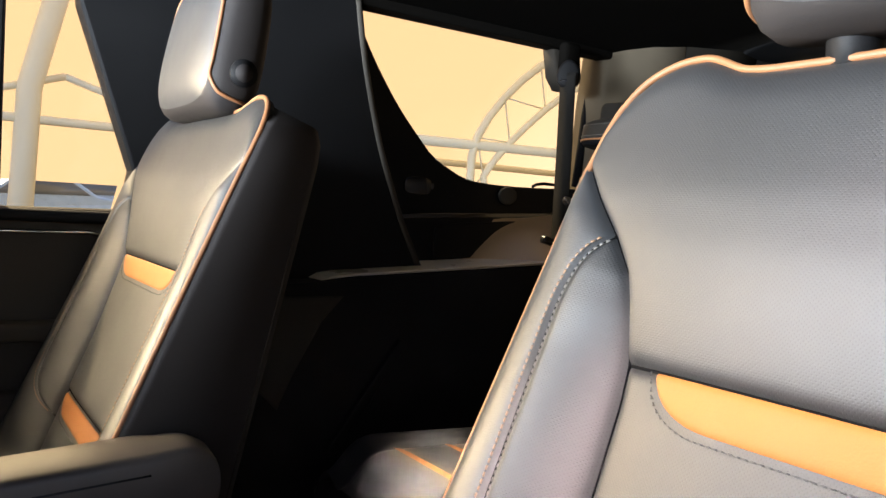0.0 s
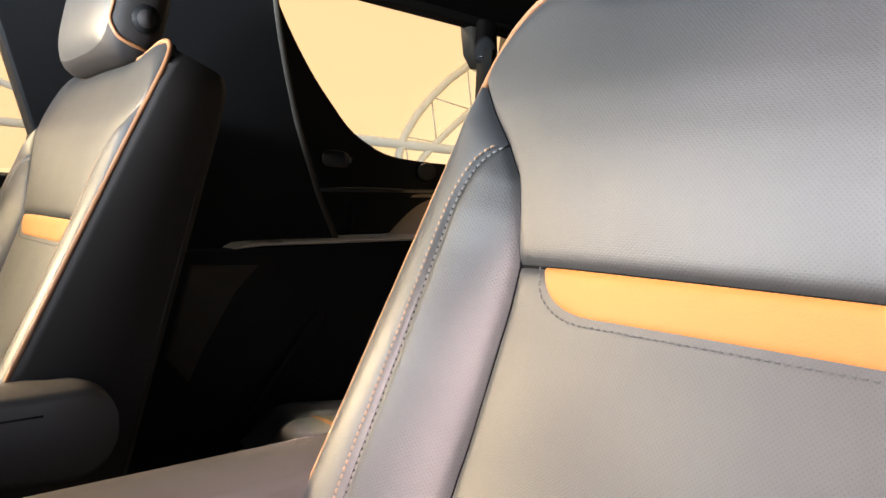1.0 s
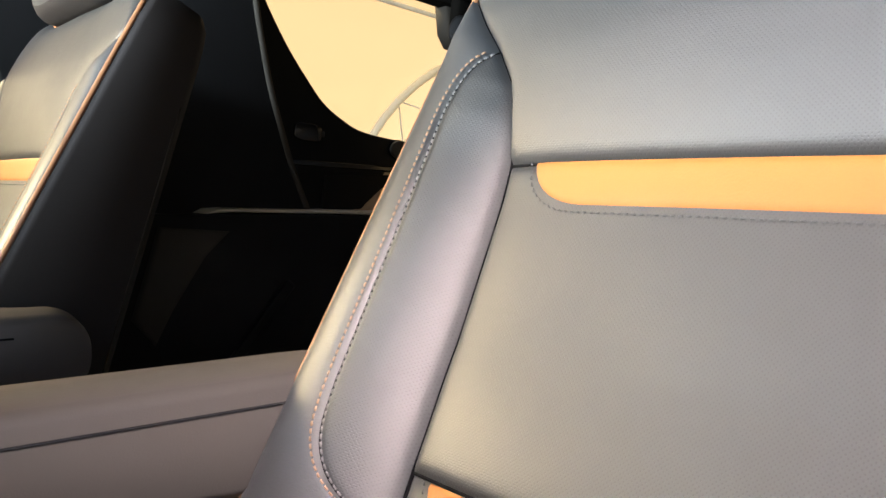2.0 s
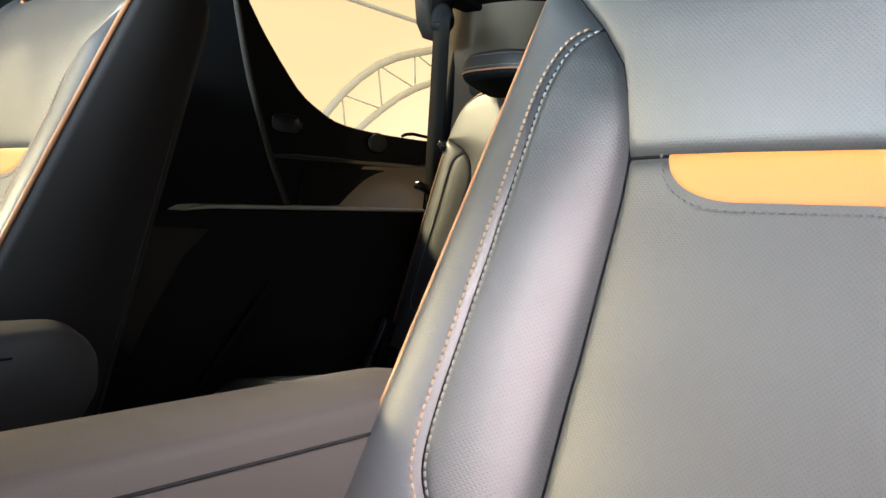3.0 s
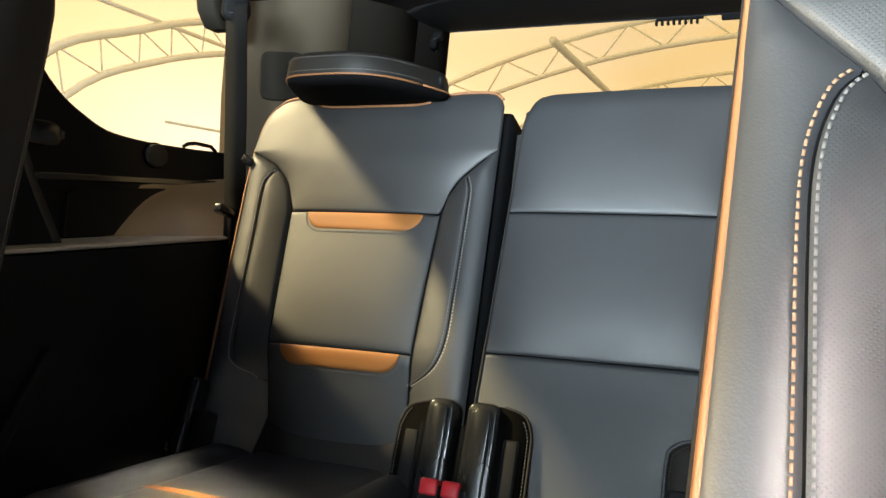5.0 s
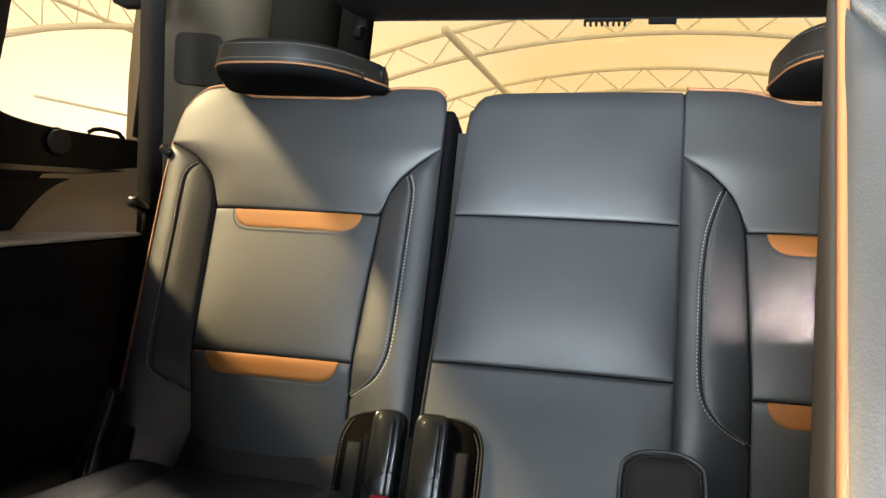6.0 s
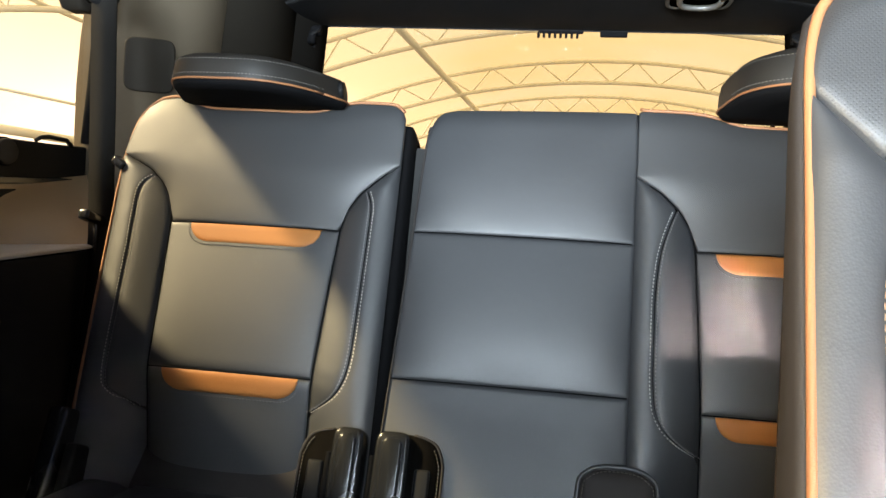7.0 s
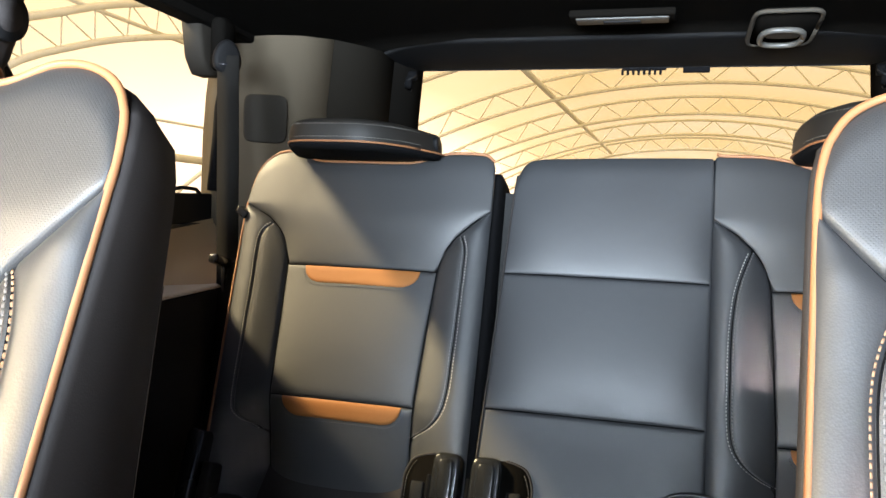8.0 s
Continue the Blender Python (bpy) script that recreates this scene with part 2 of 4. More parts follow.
def tube(points, r, sides=8):
    pts = [Vector(p) for p in points]
    rings = []
    side = None
    for i, p in enumerate(pts):
        ahead = (pts[min(i + 1, len(pts) - 1)] - pts[max(i - 1, 0)]).normalized()
        if side is None:
            side = ahead.orthogonal().normalized()
        side = (side - ahead * side.dot(ahead)).normalized()
        other = ahead.cross(side)
        rings.append([p + r * (math.cos(2 * math.pi * k / sides) * side + math.sin(2 * math.pi * k / sides) * other) for k in range(sides)])
    return loft(rings)


def box(x0, x1, y0, y1, z0, z1, bevel=0.0, m=None, segments=3):
    bm = bmesh.new()
    bmesh.ops.create_cube(bm, size=1.0)
    for v in bm.verts:
        v.co = Vector(((x0 + x1) / 2 + v.co.x * (x1 - x0), (y0 + y1) / 2 + v.co.y * (y1 - y0), (z0 + z1) / 2 + v.co.z * (z1 - z0)))
    if bevel:
        bmesh.ops.bevel(bm, geom=bm.edges[:], offset=bevel, segments=segments, profile=0.5, affect="EDGES")
    if m:
        bm.transform(m)
    return bm


def slab(outline, low, high, to3d, bevel=0.0):
    """An outline in two axes, drawn out between low and high along the third."""
    bm = bmesh.new()
    a = [bm.verts.new(to3d(p, q, low)) for p, q in outline]
    b = [bm.verts.new(to3d(p, q, high)) for p, q in outline]
    n = len(outline)
    bm.faces.new(a)
    top = bm.faces.new(b[::-1])
    for i in range(n):
        bm.faces.new((a[i], b[i], b[(i + 1) % n], a[(i + 1) % n]))
    bmesh.ops.recalc_face_normals(bm, faces=bm.faces)
    if bevel:
        rim = [e for e in bm.edges if any(len(f.verts) == n for f in e.link_faces)]
        bmesh.ops.bevel(bm, geom=rim, offset=bevel, segments=2, profile=0.5, affect="EDGES")
    return bm


def yz(p, q, x):
    return (x, p, q)


def join(*meshes):
    bm = bmesh.new()
    for other in meshes:
        me = bpy.data.meshes.new("tmp")
        other.to_mesh(me)
        other.free()
        bm.from_mesh(me)
        bpy.data.meshes.remove(me)
    return bm


def smoothed(points, n):
    """n + 1 even steps along a smooth curve through the points."""
    p = np.array(points, float)
    d = np.r_[0, np.cumsum(np.linalg.norm(np.diff(p, axis=0), axis=1))]
    q = np.vstack([2 * p[0] - p[1], p, 2 * p[-1] - p[-2]])
    out = []
    for s in np.linspace(0, d[-1], n + 1):
        k = min(max(int(np.searchsorted(d, s, side="right")) - 1, 0), len(p) - 2)
        t = (s - d[k]) / max(1e-9, d[k + 1] - d[k])
        a, b, c, e = q[k], q[k + 1], q[k + 2], q[k + 3]
        out.append(0.5 * (2 * b + (c - a) * t + (2 * a - 5 * b + 4 * c - e) * t * t + (3 * b - a - 3 * c + e) * t ** 3))
    return np.array(out)


def stitches(points, normal, length, gap, width=0.0012, lift=0.0009):
    """A row of thread dashes along a line of places."""
    pts = np.array([tuple(p) for p in points])
    d = np.r_[0, np.cumsum(np.linalg.norm(np.diff(pts, axis=0), axis=1))]

    def at(s):
        return Vector([np.interp(s, d, pts[:, k]) for k in range(3)])

    bm = bmesh.new()
    s = 0.0
    normal = Vector(normal).normalized()
    while s + length < d[-1]:
        a, b = at(s), at(s + length)
        ahead = (b - a).normalized()
        side = ahead.cross(normal).normalized() * width * 0.5
        up = normal * lift
        mid = (a + b) / 2
        v = [bm.verts.new(q) for q in (a - side, a + side, b + side, b - side, mid + side + up - ahead * length * 0.3, mid - side + up - ahead * length * 0.3, mid + side + up + ahead * length * 0.3, mid - side + up + ahead * length * 0.3)]
        bm.faces.new((v[0], v[1], v[4], v[5]))
        bm.faces.new((v[5], v[4], v[6], v[7]))
        bm.faces.new((v[7], v[6], v[2], v[3]))
        bm.faces.new((v[1], v[2], v[6], v[4]))
        bm.faces.new((v[3], v[0], v[5], v[7]))
        s += length + gap
    return bm


# ---- upholstery ----
class Back:
    """A reclined backrest: a runs across from its first edge, s up along it, d out of its face."""

    def __init__(self, place, sign, recline, width, crease_a, crease_b, top, hump, dip, lean_a=(0.0, 0.0), lean_b=(0.0, 0.0), deep=()):
        self.lean_a, self.lean_b, self.deep, self.sink = lean_a, lean_b, np.array(deep), 0.012
        self.bellies = ()
        self.base, self.sign, self.width = Vector(place), sign, width
        r = radians(recline)
        self.up, self.out = Vector((0, math.sin(r), math.cos(r))), Vector((0, -math.cos(r), math.sin(r)))
        self.crease_a, self.crease_b = np.array(crease_a), np.array(crease_b)
        self.top_line, self.hump, self.dip = np.array(top), hump, dip

    def at(self, a, s, d=0.0):
        a += self.lean_a[0] * (s - self.lean_a[1]) * max(0.0, min(1.0, 1 - a / 0.10)) + self.lean_b[0] * (s - self.lean_b[1]) * max(0.0, min(1.0, 1 - (self.width - a) / 0.10))
        return self.base + Vector((self.sign * a, 0, 0)) + self.up * s + self.out * d

    def ca(self, s):
        return float(np.interp(s, self.crease_a[:, 1], self.crease_a[:, 0]))

    def cb(self, s):
        return self.width - float(np.interp(s, self.crease_b[:, 1], self.crease_b[:, 0]))

    def top(self, a):
        return float(np.interp(a, self.top_line[:, 0], self.top_line[:, 1]))

    def depth(self, a, s):
        """How far the padding stands out of the plane of the piping."""
        ca, cb = self.ca(s), self.cb(s)
        if len(self.deep):
            deep_a = deep_b = float(np.interp(s, self.deep[:, 0], self.deep[:, 1]))
        else:
            deep_a, deep_b = self.dip * ca / max(self.crease_a[:, 0]), self.dip * (self.width - cb) / max(self.crease_b[:, 0])
        if a < ca:
            x = a / max(ca, 1e-6)
            d = self.hump * math.sin(math.pi * min(1, max(0, x)) ** 0.8) * min(1, ca / 0.05) - deep_a * x ** 1.6
        elif a > cb:
            x = (self.width - a) / max(self.width - cb, 1e-6)
            d = self.hump * math.sin(math.pi * min(1, max(0, x)) ** 0.8) * min(1, (self.width - cb) / 0.05) - deep_b * x ** 1.6
        else:
            k = (a - ca) / max(cb - ca, 1e-6)
            rise = 0.005 * (1 - math.exp(-min(a - ca, cb - a) / 0.04))
            d = -(deep_a * (1 - k) + deep_b * k) + rise
            for lo, hi, full in self.bellies:
                v = (s - lo) / ((hi or self.top(a)) - lo)
                if 0 < v < 1:
                    d += full * (1 - (1 - v) ** 2.4) * (1 - v) * (1 - (2 * k - 1) ** 6)
        near = max(0.0, 1 - (self.top(a) - s) / 0.04)
        return d - self.sink * near ** 2

    def on(self, a, s, lift=0.0):
        return self.at(a, s, self.depth(a, s) + lift)


def panel(back, name, where, nu, nv, mat, parent, roll=0.009, wide=0.007, label="", lift=0.0, sides="lrbt", puff=0.0012):
    """A leather panel that rolls down into the seams along its sides; where(u, v) gives a and s."""
    edge_warp = 0.15 if puff < 0.001 else 0.45

    def warp(t):
        return edge_warp * t + (1 - edge_warp) * (0.5 - 0.5 * math.cos(math.pi * t))

    def place(u, v):
        u, v = warp(u), warp(v)
        a, s = where(u, v)
        near = 1.0
        for side, (p, q) in (("l", (0, v)), ("r", (1, v)), ("b", (u, 0)), ("t", (u, 1))):
            if side in sides:
                b, t = where(p, q)
                near = min(near, math.hypot(a - b, s - t))
        return back.on(a, s, lift - roll * math.exp(-(near / wide) ** 1.3) - puff * math.exp(-near / 0.016))

    bm = grid(nu, nv, place, lambda u, v: where(warp(u), warp(v)))
    if back.sign < 0:
        bmesh.ops.reverse_faces(bm, faces=bm.faces[:])
    return part(name, bm, mat, parent, label)


def patch(back, s_top, s_low, a0, a1, corner):
    """The outline of an accent patch: straight above, its lower corners well rounded."""
    def where(u, v):
        a = a0 + (a1 - a0) * u
        e = min(a - a0, a1 - a) / corner
        low = s_low if e >= 1 else s_top - (s_top - s_low) * math.sqrt(max(0.0, 1 - (1 - e) ** 2.2))
        return a, low + (s_top - low) * v
    return where


def patch_rim(back, s_top, s_low, a0, a1, corner, off):
    w = patch(back, s_top, s_low - off, a0 - off, a1 + off, corner)
    pts = [(a0 - off, s_top)] + [w(u, 0) for u in np.linspace(0, 1, 60) ** 1.0] + [(a1 + off, s_top)]
    return [back.on(a, s, 0.0007) for a, s in pts]


def dashes(back, line, mat, parent, length=0.0033, gap=0.0025, name="stitching", label="", width=0.0012):
    return part(name, stitches([back.on(a, s, 0.0003) for a, s in line], back.out, length, gap, width), mat, parent, label)


def bolster(back, seat, seam, side, s0, fine):
    """One side of the backrest: a plain outer strip, a sewn seam and a perforated roll."""
    flip = (lambda a: a) if side == "a" else (lambda a: back.width - a)
    edge = (lambda s: back.ca(s)) if side == "a" else (lambda s: back.width - back.cb(s))
    top_s = seam[-1][1]
    seam = smoothed(seam, 60)
    low_s = float(seam[0][1])
    s_end = float((back.crease_a if side == "a" else back.crease_b)[-1][1])

    def outer(s):
        return float(np.interp(s, seam[:, 1], seam[:, 0])) if low_s <= s <= top_s else edge(s)

    def strip(u, v):
        s = s0 + (s_end - s0) * v
        w = outer(s)
        return flip(w * (u if side == "a" else 1 - u)), s

    def roll(u, v):
        s = low_s + (top_s - low_s) * v
        p, q = outer(s), max(edge(s), outer(s) + 0.0005)
        k = u if side == "a" else 1 - u
        return flip(p + (q - p) * k), s

    panel(back, "bolster_strip", strip, fine, fine * 6, BLACK_LEATHER, seat, 0.0030, 0.0032, "smooth black leather edge strip", 0, "lr")
    panel(back, "bolster_roll", roll, fine, fine * 5, PERF_LEATHER, seat, 0.0036, 0.0034, "perforated black leather side bolster", 0.0006, "lr")
    out = [(flip(a - 0.0042), s) for a, s in seam]
    inn = [(flip(a + 0.0045), s) for a, s in seam]
    dashes(back, out, TAN_THREAD if fine > 9 else THREAD, seat, 0.0040 if fine > 9 else 0.0034, 0.0017 if fine > 9 else 0.0026, "stitching", "pale thread stitched in dashes", 0.0016)
    dashes(back, inn, GREY_THREAD, seat, 0.0040 if fine > 9 else 0.0034, 0.0017 if fine > 9 else 0.0026, "stitching", "", 0.0016)
    # near-black tube draws the shade down in the sewn seam
    part("seam_shade", tube([back.on(flip(a + 0.001), s, -0.0030) for a, s in seam], 0.0008, 6), DEEP, seat)


def crease_line(back, line, seat, depth=0.0062, r=0.0014):
    """The sunk seam between two panels, its groove's shade drawn as a dark tube."""
    part("seam_shade", tube([back.on(a, s, -depth) for a, s in line], r, 6), DEEP, seat)


def piping_line(back, s0):
    t = [(0.0, s) for s in np.linspace(s0, float(back.crease_a[-1][1]) - 0.02, 24)]
    t += [tuple(p) for p in smoothed([(a, s) for a, s in back.top_line], 90)]
    t += [(back.width, s) for s in np.linspace(float(back.crease_b[-1][1]) - 0.02, s0, 24)]
    return t


def shell(back, s0, thick_low, thick_top, mat, seat, back_drop=0.02, name="backrest_shell", label="", edge=0.045, front=-0.004, taper=0.0):
    """The sides and back of a backrest, behind its face panels."""
    top = max(p[1] for p in back.top_line) - 0.016
    W = back.width
    rings = []
    corner = float(back.crease_a[-1][1])
    # the sides draw in towards the back
    for i in range(25):
        v = i / 24
        s = s0 + (top - s0) * v
        k = max(0.0, (s - corner) / (top - corner))
        inset = edge * (1 - math.sqrt(max(0.0, 1 - k ** 2.2))) - (front + 0.004) * 0.6
        thick = thick_low + (thick_top - thick_low) * v
        drop = back_drop * v + 0.012 * k ** 2
        f = front - 0.012 * k ** 3
        ring = [(inset + 0.001, s, f), (inset - 0.003, s, f - 0.012), (inset - 0.002 + taper * 0.4, s - drop * 0.3, f - thick * 0.5), (inset + taper, s - drop * 0.9, -thick + 0.012),
                (inset + taper + 0.012, s - drop, -thick), (W / 2, s - drop, -thick - 0.004), (W - inset - taper - 0.012, s - drop, -thick), (W - inset - taper, s - drop * 0.9, -thick + 0.012),
                (W - inset + 0.002 - taper * 0.4, s - drop * 0.3, f - thick * 0.5), (W - inset + 0.003, s, f - 0.012), (W - inset - 0.001, s, f), (W - inset - 0.02, s - 0.012, -0.055), (inset + 0.02, s - 0.012, -0.055)]
        rings.append([back.at(*p) for p in ring])
    part(name, loft(rings), mat, seat, label)
    return [[r[k] for r in rings[:23]] for k in (3, 7)]


def rounded_pad(w0, w1, h, t0, t1, m, power=3.2, n=40, rows=16):
    """A pad like a head restraint: width w0 at its foot and w1 at its top, height h, thickness t0 to t1, rounded all round."""
    rings = []
    for j in range(rows + 1):
        v = j / rows
        z = h * (0.5 - 0.5 * math.cos(math.pi * v))
        e = abs(2 * z / h - 1)
        k = max(0.02, (1 - e ** power) ** (1 / power))
        w, t = (w0 + (w1 - w0) * z / h) / 2, (t0 + (t1 - t0) * z / h) / 2
        wk, tk = w * (0.72 + 0.28 * k) if j not in (0, rows) else w * 0.6, t * k
        ring = []
        for i in range(n):
            c, s = math.cos(2 * math.pi * i / n), math.sin(2 * math.pi * i / n)
            x = wk * math.copysign(abs(c) ** (2 / power), c)
            y = tk * math.copysign(abs(s) ** (2 / power), s)
            ring.append(m @ Vector((x, y, z)))
        rings.append(ring)
    return loft(rings)


def second_row_seat(x, y, sign, label, raised=0.0):
    """A reclined captain's chair; its inner edge is at x and it widens along sign."""
    W = 0.58
    seat = thing("captain_chair", label, "car seat", "second row seats", (x + sign * W / 2, y, 0.0))
    place = Vector((x, y, 0.5)) - Vector(seat.location)
    crease = [(0.120, -0.02), (0.116, 0.06), (0.112, 0.124), (0.1085, 0.20), (0.1080, 0.28), (0.1078, 0.34), (0.1065, 0.367), (0.102, 0.40), (0.091, 0.432), (0.067, 0.462), (0.034, 0.493), (0.008, 0.520), (0.001, 0.53)]
    half = [(0.0, 0.530), (0.0022, 0.558), (0.0085, 0.584), (0.022, 0.606), (0.043, 0.621), (0.069, 0.629), (0.097, 0.6295), (0.117, 0.622), (0.133, 0.615), (0.155, 0.612), (0.20, 0.612), (0.29, 0.614)]
    top = half + [(W - a, s) for a, s in half[-2::-1]]
    back = Back(place, sign, 23.5, W, crease, crease, top, 0.010, 0.030, (0.045, 0.34), (-0.045, 0.34), [(-0.06, 0.046), (0.10, 0.042), (0.22, 0.0405), (0.28, 0.036), (0.33, 0.032), (0.367, 0.027), (0.40, 0.0175), (0.43, 0.010), (0.46, 0.004), (0.50, 0.0), (0.62, 0.0)])
    S1, S2, S0 = 0.367, 0.122, -0.06
    seam = [(0.108, 0.076), (0.086, 0.084), (0.066, 0.098), (0.052, 0.120), (0.0465, 0.15), (0.044, 0.20), (0.042, 0.28), (0.040, 0.35), (0.040, 0.395), (0.044, 0.422), (0.053, 0.446), (0.066, 0.461)]
    corners = shell(back, S0, 0.22, 0.096, SIDE_LEATHER, seat, -0.022, "backrest_shell", "matte black vinyl side and back", 0.030, taper=0.020)
    for side in "ab":
        bolster(back, seat, seam, side, S0, 14)

    def upper(u, v):
        a = W * u
        low = float(np.interp(a, back.crease_a[6:, 0][::-1], back.crease_a[6:, 1][::-1])) if a < 0.1065 else (float(np.interp(W - a, back.crease_a[6:, 0][::-1], back.crease_a[6:, 1][::-1])) if a > W - 0.1065 else S1)
        return a, low + (max(back.top(a), low + 0.001) - low) * v

    def middle(u, v):
        s = S2 + (S1 - S2) * v
        return back.ca(s) + (back.cb(s) - back.ca(s)) * u, s

    def lower(u, v):
        s = S0 + (S2 - S0) * v
        return back.ca(s) + (back.cb(s) - back.ca(s)) * u, s

    panel(back, "shoulder_panel", upper, 70, 34, PERF_LEATHER, seat, 0.006, 0.0034, "perforated black leather shoulder panel")
    panel(back, "backrest_insert", middle, 50, 40, PERF_LEATHER, seat, 0.006, 0.0034, "smooth dark leather insert")
    panel(back, "lower_insert", lower, 40, 20, BLACK_LEATHER, seat, 0.007, 0.006)
    for k in (0, 1):
        edge = back.ca if k == 0 else back.cb
        crease_line(back, [(edge(s), s) for s in np.linspace(S0, 0.515, 50)], seat)
    for s in (S1, S2):
        crease_line(back, [(a, s) for a in np.linspace(back.ca(s) + 0.002, back.cb(s) - 0.002, 30)], seat)
    for s_top in (S1 - 0.0015, S2 - 0.0015):
        panel(back, "accent_patch", patch(back, s_top, s_top - 0.0338, 0.141, W - 0.141, 0.055), 60, 8, TAN, seat, 0.0022, 0.0016, "tan leather accent patch", 0.0014, puff=0.0)
        part("stitching", stitches(patch_rim(back, s_top, s_top - 0.0338, 0.141, W - 0.141, 0.055, 0.0055), back.out, 0.0036, 0.0022), DARK_THREAD, seat)
    part("piping", tube([back.at(a + 0.003 * max(0.0, 1 - a / 0.03), s - (0.002 if s > 0.59 else 0.0), -0.003 - 0.004 * max(0.0, (s - 0.5) / 0.12)) for a, s in piping_line(back, S0 - 0.14) if a < W - 0.125], 0.0034), PIPING, seat, "tan welted piping round the backrest")
    # seam along the rear edge of the inner side
    for line in corners:
        part("side_seam", tube(line[:20], 0.0008), SEAM_BROWN, seat, "thin brown seam along the back edge")
    # head restraint
    m = Matrix.Translation(back.at(W / 2, 0.600 + raised, 0.004)) @ Matrix.Rotation(-radians(9), 4, "X")
    face, cover = rounded_pad(0.30, 0.285, 0.225, 0.115, 0.10, m), rounded_pad(0.30, 0.285, 0.225, 0.115, 0.10, m)
    for bm, way in ((face, 1), (cover, -1)):
        bmesh.ops.bisect_plane(bm, geom=bm.verts[:] + bm.edges[:] + bm.faces[:], plane_co=m @ Vector((0, -0.0365, 0)), plane_no=m.to_3x3() @ Vector((0, way, 0)), clear_outer=True)
    pad = part("head_restraint", face, BLACK_LEATHER, seat, "black leather head restraint")
    part("side_cover", cover, SIDE_LEATHER, pad, "matte black vinyl side and back of the head restraint")
    def pad_edge(y, z):
        """Half the pad's width at a depth and a height."""
        k = max(0.02, (1 - abs(2 * z / 0.225 - 1) ** 3.2) ** (1 / 3.2))
        wide, deep = (0.15 - 0.0075 * z / 0.225) * (0.72 + 0.28 * k), (0.0575 - 0.0075 * z / 0.225) * k
        return wide * max(0.0, 1 - min(1.0, abs(y) / deep) ** 3.2) ** (1 / 3.2)

    half = [(pad_edge(y, z) + 0.0012, y, z) for y, z in ((0.030, 0.020), (0.012, 0.020), (-0.008, 0.022), (-0.022, 0.027), (-0.030, 0.036))]
    half += [(pad_edge(-0.036, z) + 0.0012, -0.0365, z) for z in (0.050, 0.07, 0.10, 0.13, 0.16, 0.18, 0.192, 0.200, 0.206, 0.210, 0.2125)]
    ring = [m @ Vector(p) for p in half] + [m @ Vector((0, -0.037, 0.2145))] + [m @ Vector((-x, y, z)) for x, y, z in half[::-1]]
    part("piping", tube([Vector(p) for p in smoothed(ring, 150)], 0.0029), PIPING, pad, "tan piping on the head restraint")
    for e in (-1, 1):
        disc = tube([m @ Vector((e * 0.147, 0.006, 0.060)), m @ Vector((e * 0.151, 0.006, 0.060)), m @ Vector((e * 0.1525, 0.006, 0.060))], 0.020, 24)
        part("release_button", disc, PLASTIC, pad, "round black release button")
        knob = tube([m @ Vector((e * 0.152, 0.006, 0.060)), m @ Vector((e * 0.1535, 0.006, 0.060))], 0.013, 20)
        part("button_cap", knob, SIDE_LEATHER, pad)
        part("post", tube([back.at(W / 2 + e * 0.076, 0.57, -0.034), back.at(W / 2 + e * 0.076, 0.70, 0.005)], 0.007, 12), PLASTIC, seat, "satin black head restraint post")
        part("post_collar", tube([back.at(W / 2 + e * 0.076, s, d) for s, d in ((0.600, -0.030), (0.628, -0.014), (0.638, -0.010), (0.640, -0.009))], 0.019, 18), PLASTIC, seat)
    # cushion
    xc = sign * W / 2
    mid = place.x + xc
    cushion = box(mid - W / 2 + 0.03, mid + W / 2 - 0.03, place.y - 0.50, place.y + 0.05, 0.24, 0.44, 0.05)
    part("cushion", cushion, BLACK_LEATHER, seat, "black leather seat cushion")
    part("seat_base", box(mid - 0.22, mid + 0.22, place.y - 0.42, place.y + 0.10, 0.0, 0.25, 0.02), PLASTIC, seat)
    # folding armrest on the inner side
    ax0, ax1 = place.x - sign * 0.097, place.x - sign * 0.003
    rows = []
    for i in range(49):
        v = 0.5 - 0.5 * math.cos(math.pi * i / 48)
        yy = place.y + 0.168 - 0.50 * v
        e = min(1.0, v / 0.10)
        f = min(1.0, (1 - v) / 0.08)
        k = math.sqrt(max(0.0, 1 - (1 - e) ** 2)) * 0.92 + 0.08
        g = math.sqrt(max(0.0, 1 - (1 - f) ** 2)) * 0.9 + 0.1
        top_z, low_z = 0.652 - 0.031 * v - 0.045 * (1 - k) - 0.02 * (1 - g), 0.545 + 0.045 * (1 - k) + 0.02 * (1 - g) + 0.012 * v
        out = ax0 + (ax1 - ax0) * (0.86 + 0.14 * min(1.0, max(0.0, (v - 0.12) / 0.05)))
        rows.append((yy, ax0 + (out - ax0) * (0.03 * (1 - k) + 0.14 * max(0.0, 1 - v / 0.16) ** 1.5), out, low_z, top_z))
    rings = []
    for yy, p, q, lo, hi in rows:
        r, d = 0.010, math.copysign(0.010, q - p)
        rings.append([(p, yy, lo + r), (p, yy, (lo + hi) / 2), (p, yy, hi - r), (p + d * 0.3, yy, hi - r * 0.3), (p + d, yy, hi), ((p + q) / 2, yy, hi + 0.004), (q - d, yy, hi), (q - d * 0.3, yy, hi - r * 0.3), (q, yy, hi - r), (q, yy, (lo + hi) / 2), (q, yy, lo + r), (q - d, yy, lo), (p + d, yy, lo)])
    arm = part("armrest", loft(rings), ARM_VINYL, seat, "dark grey vinyl folding armrest")
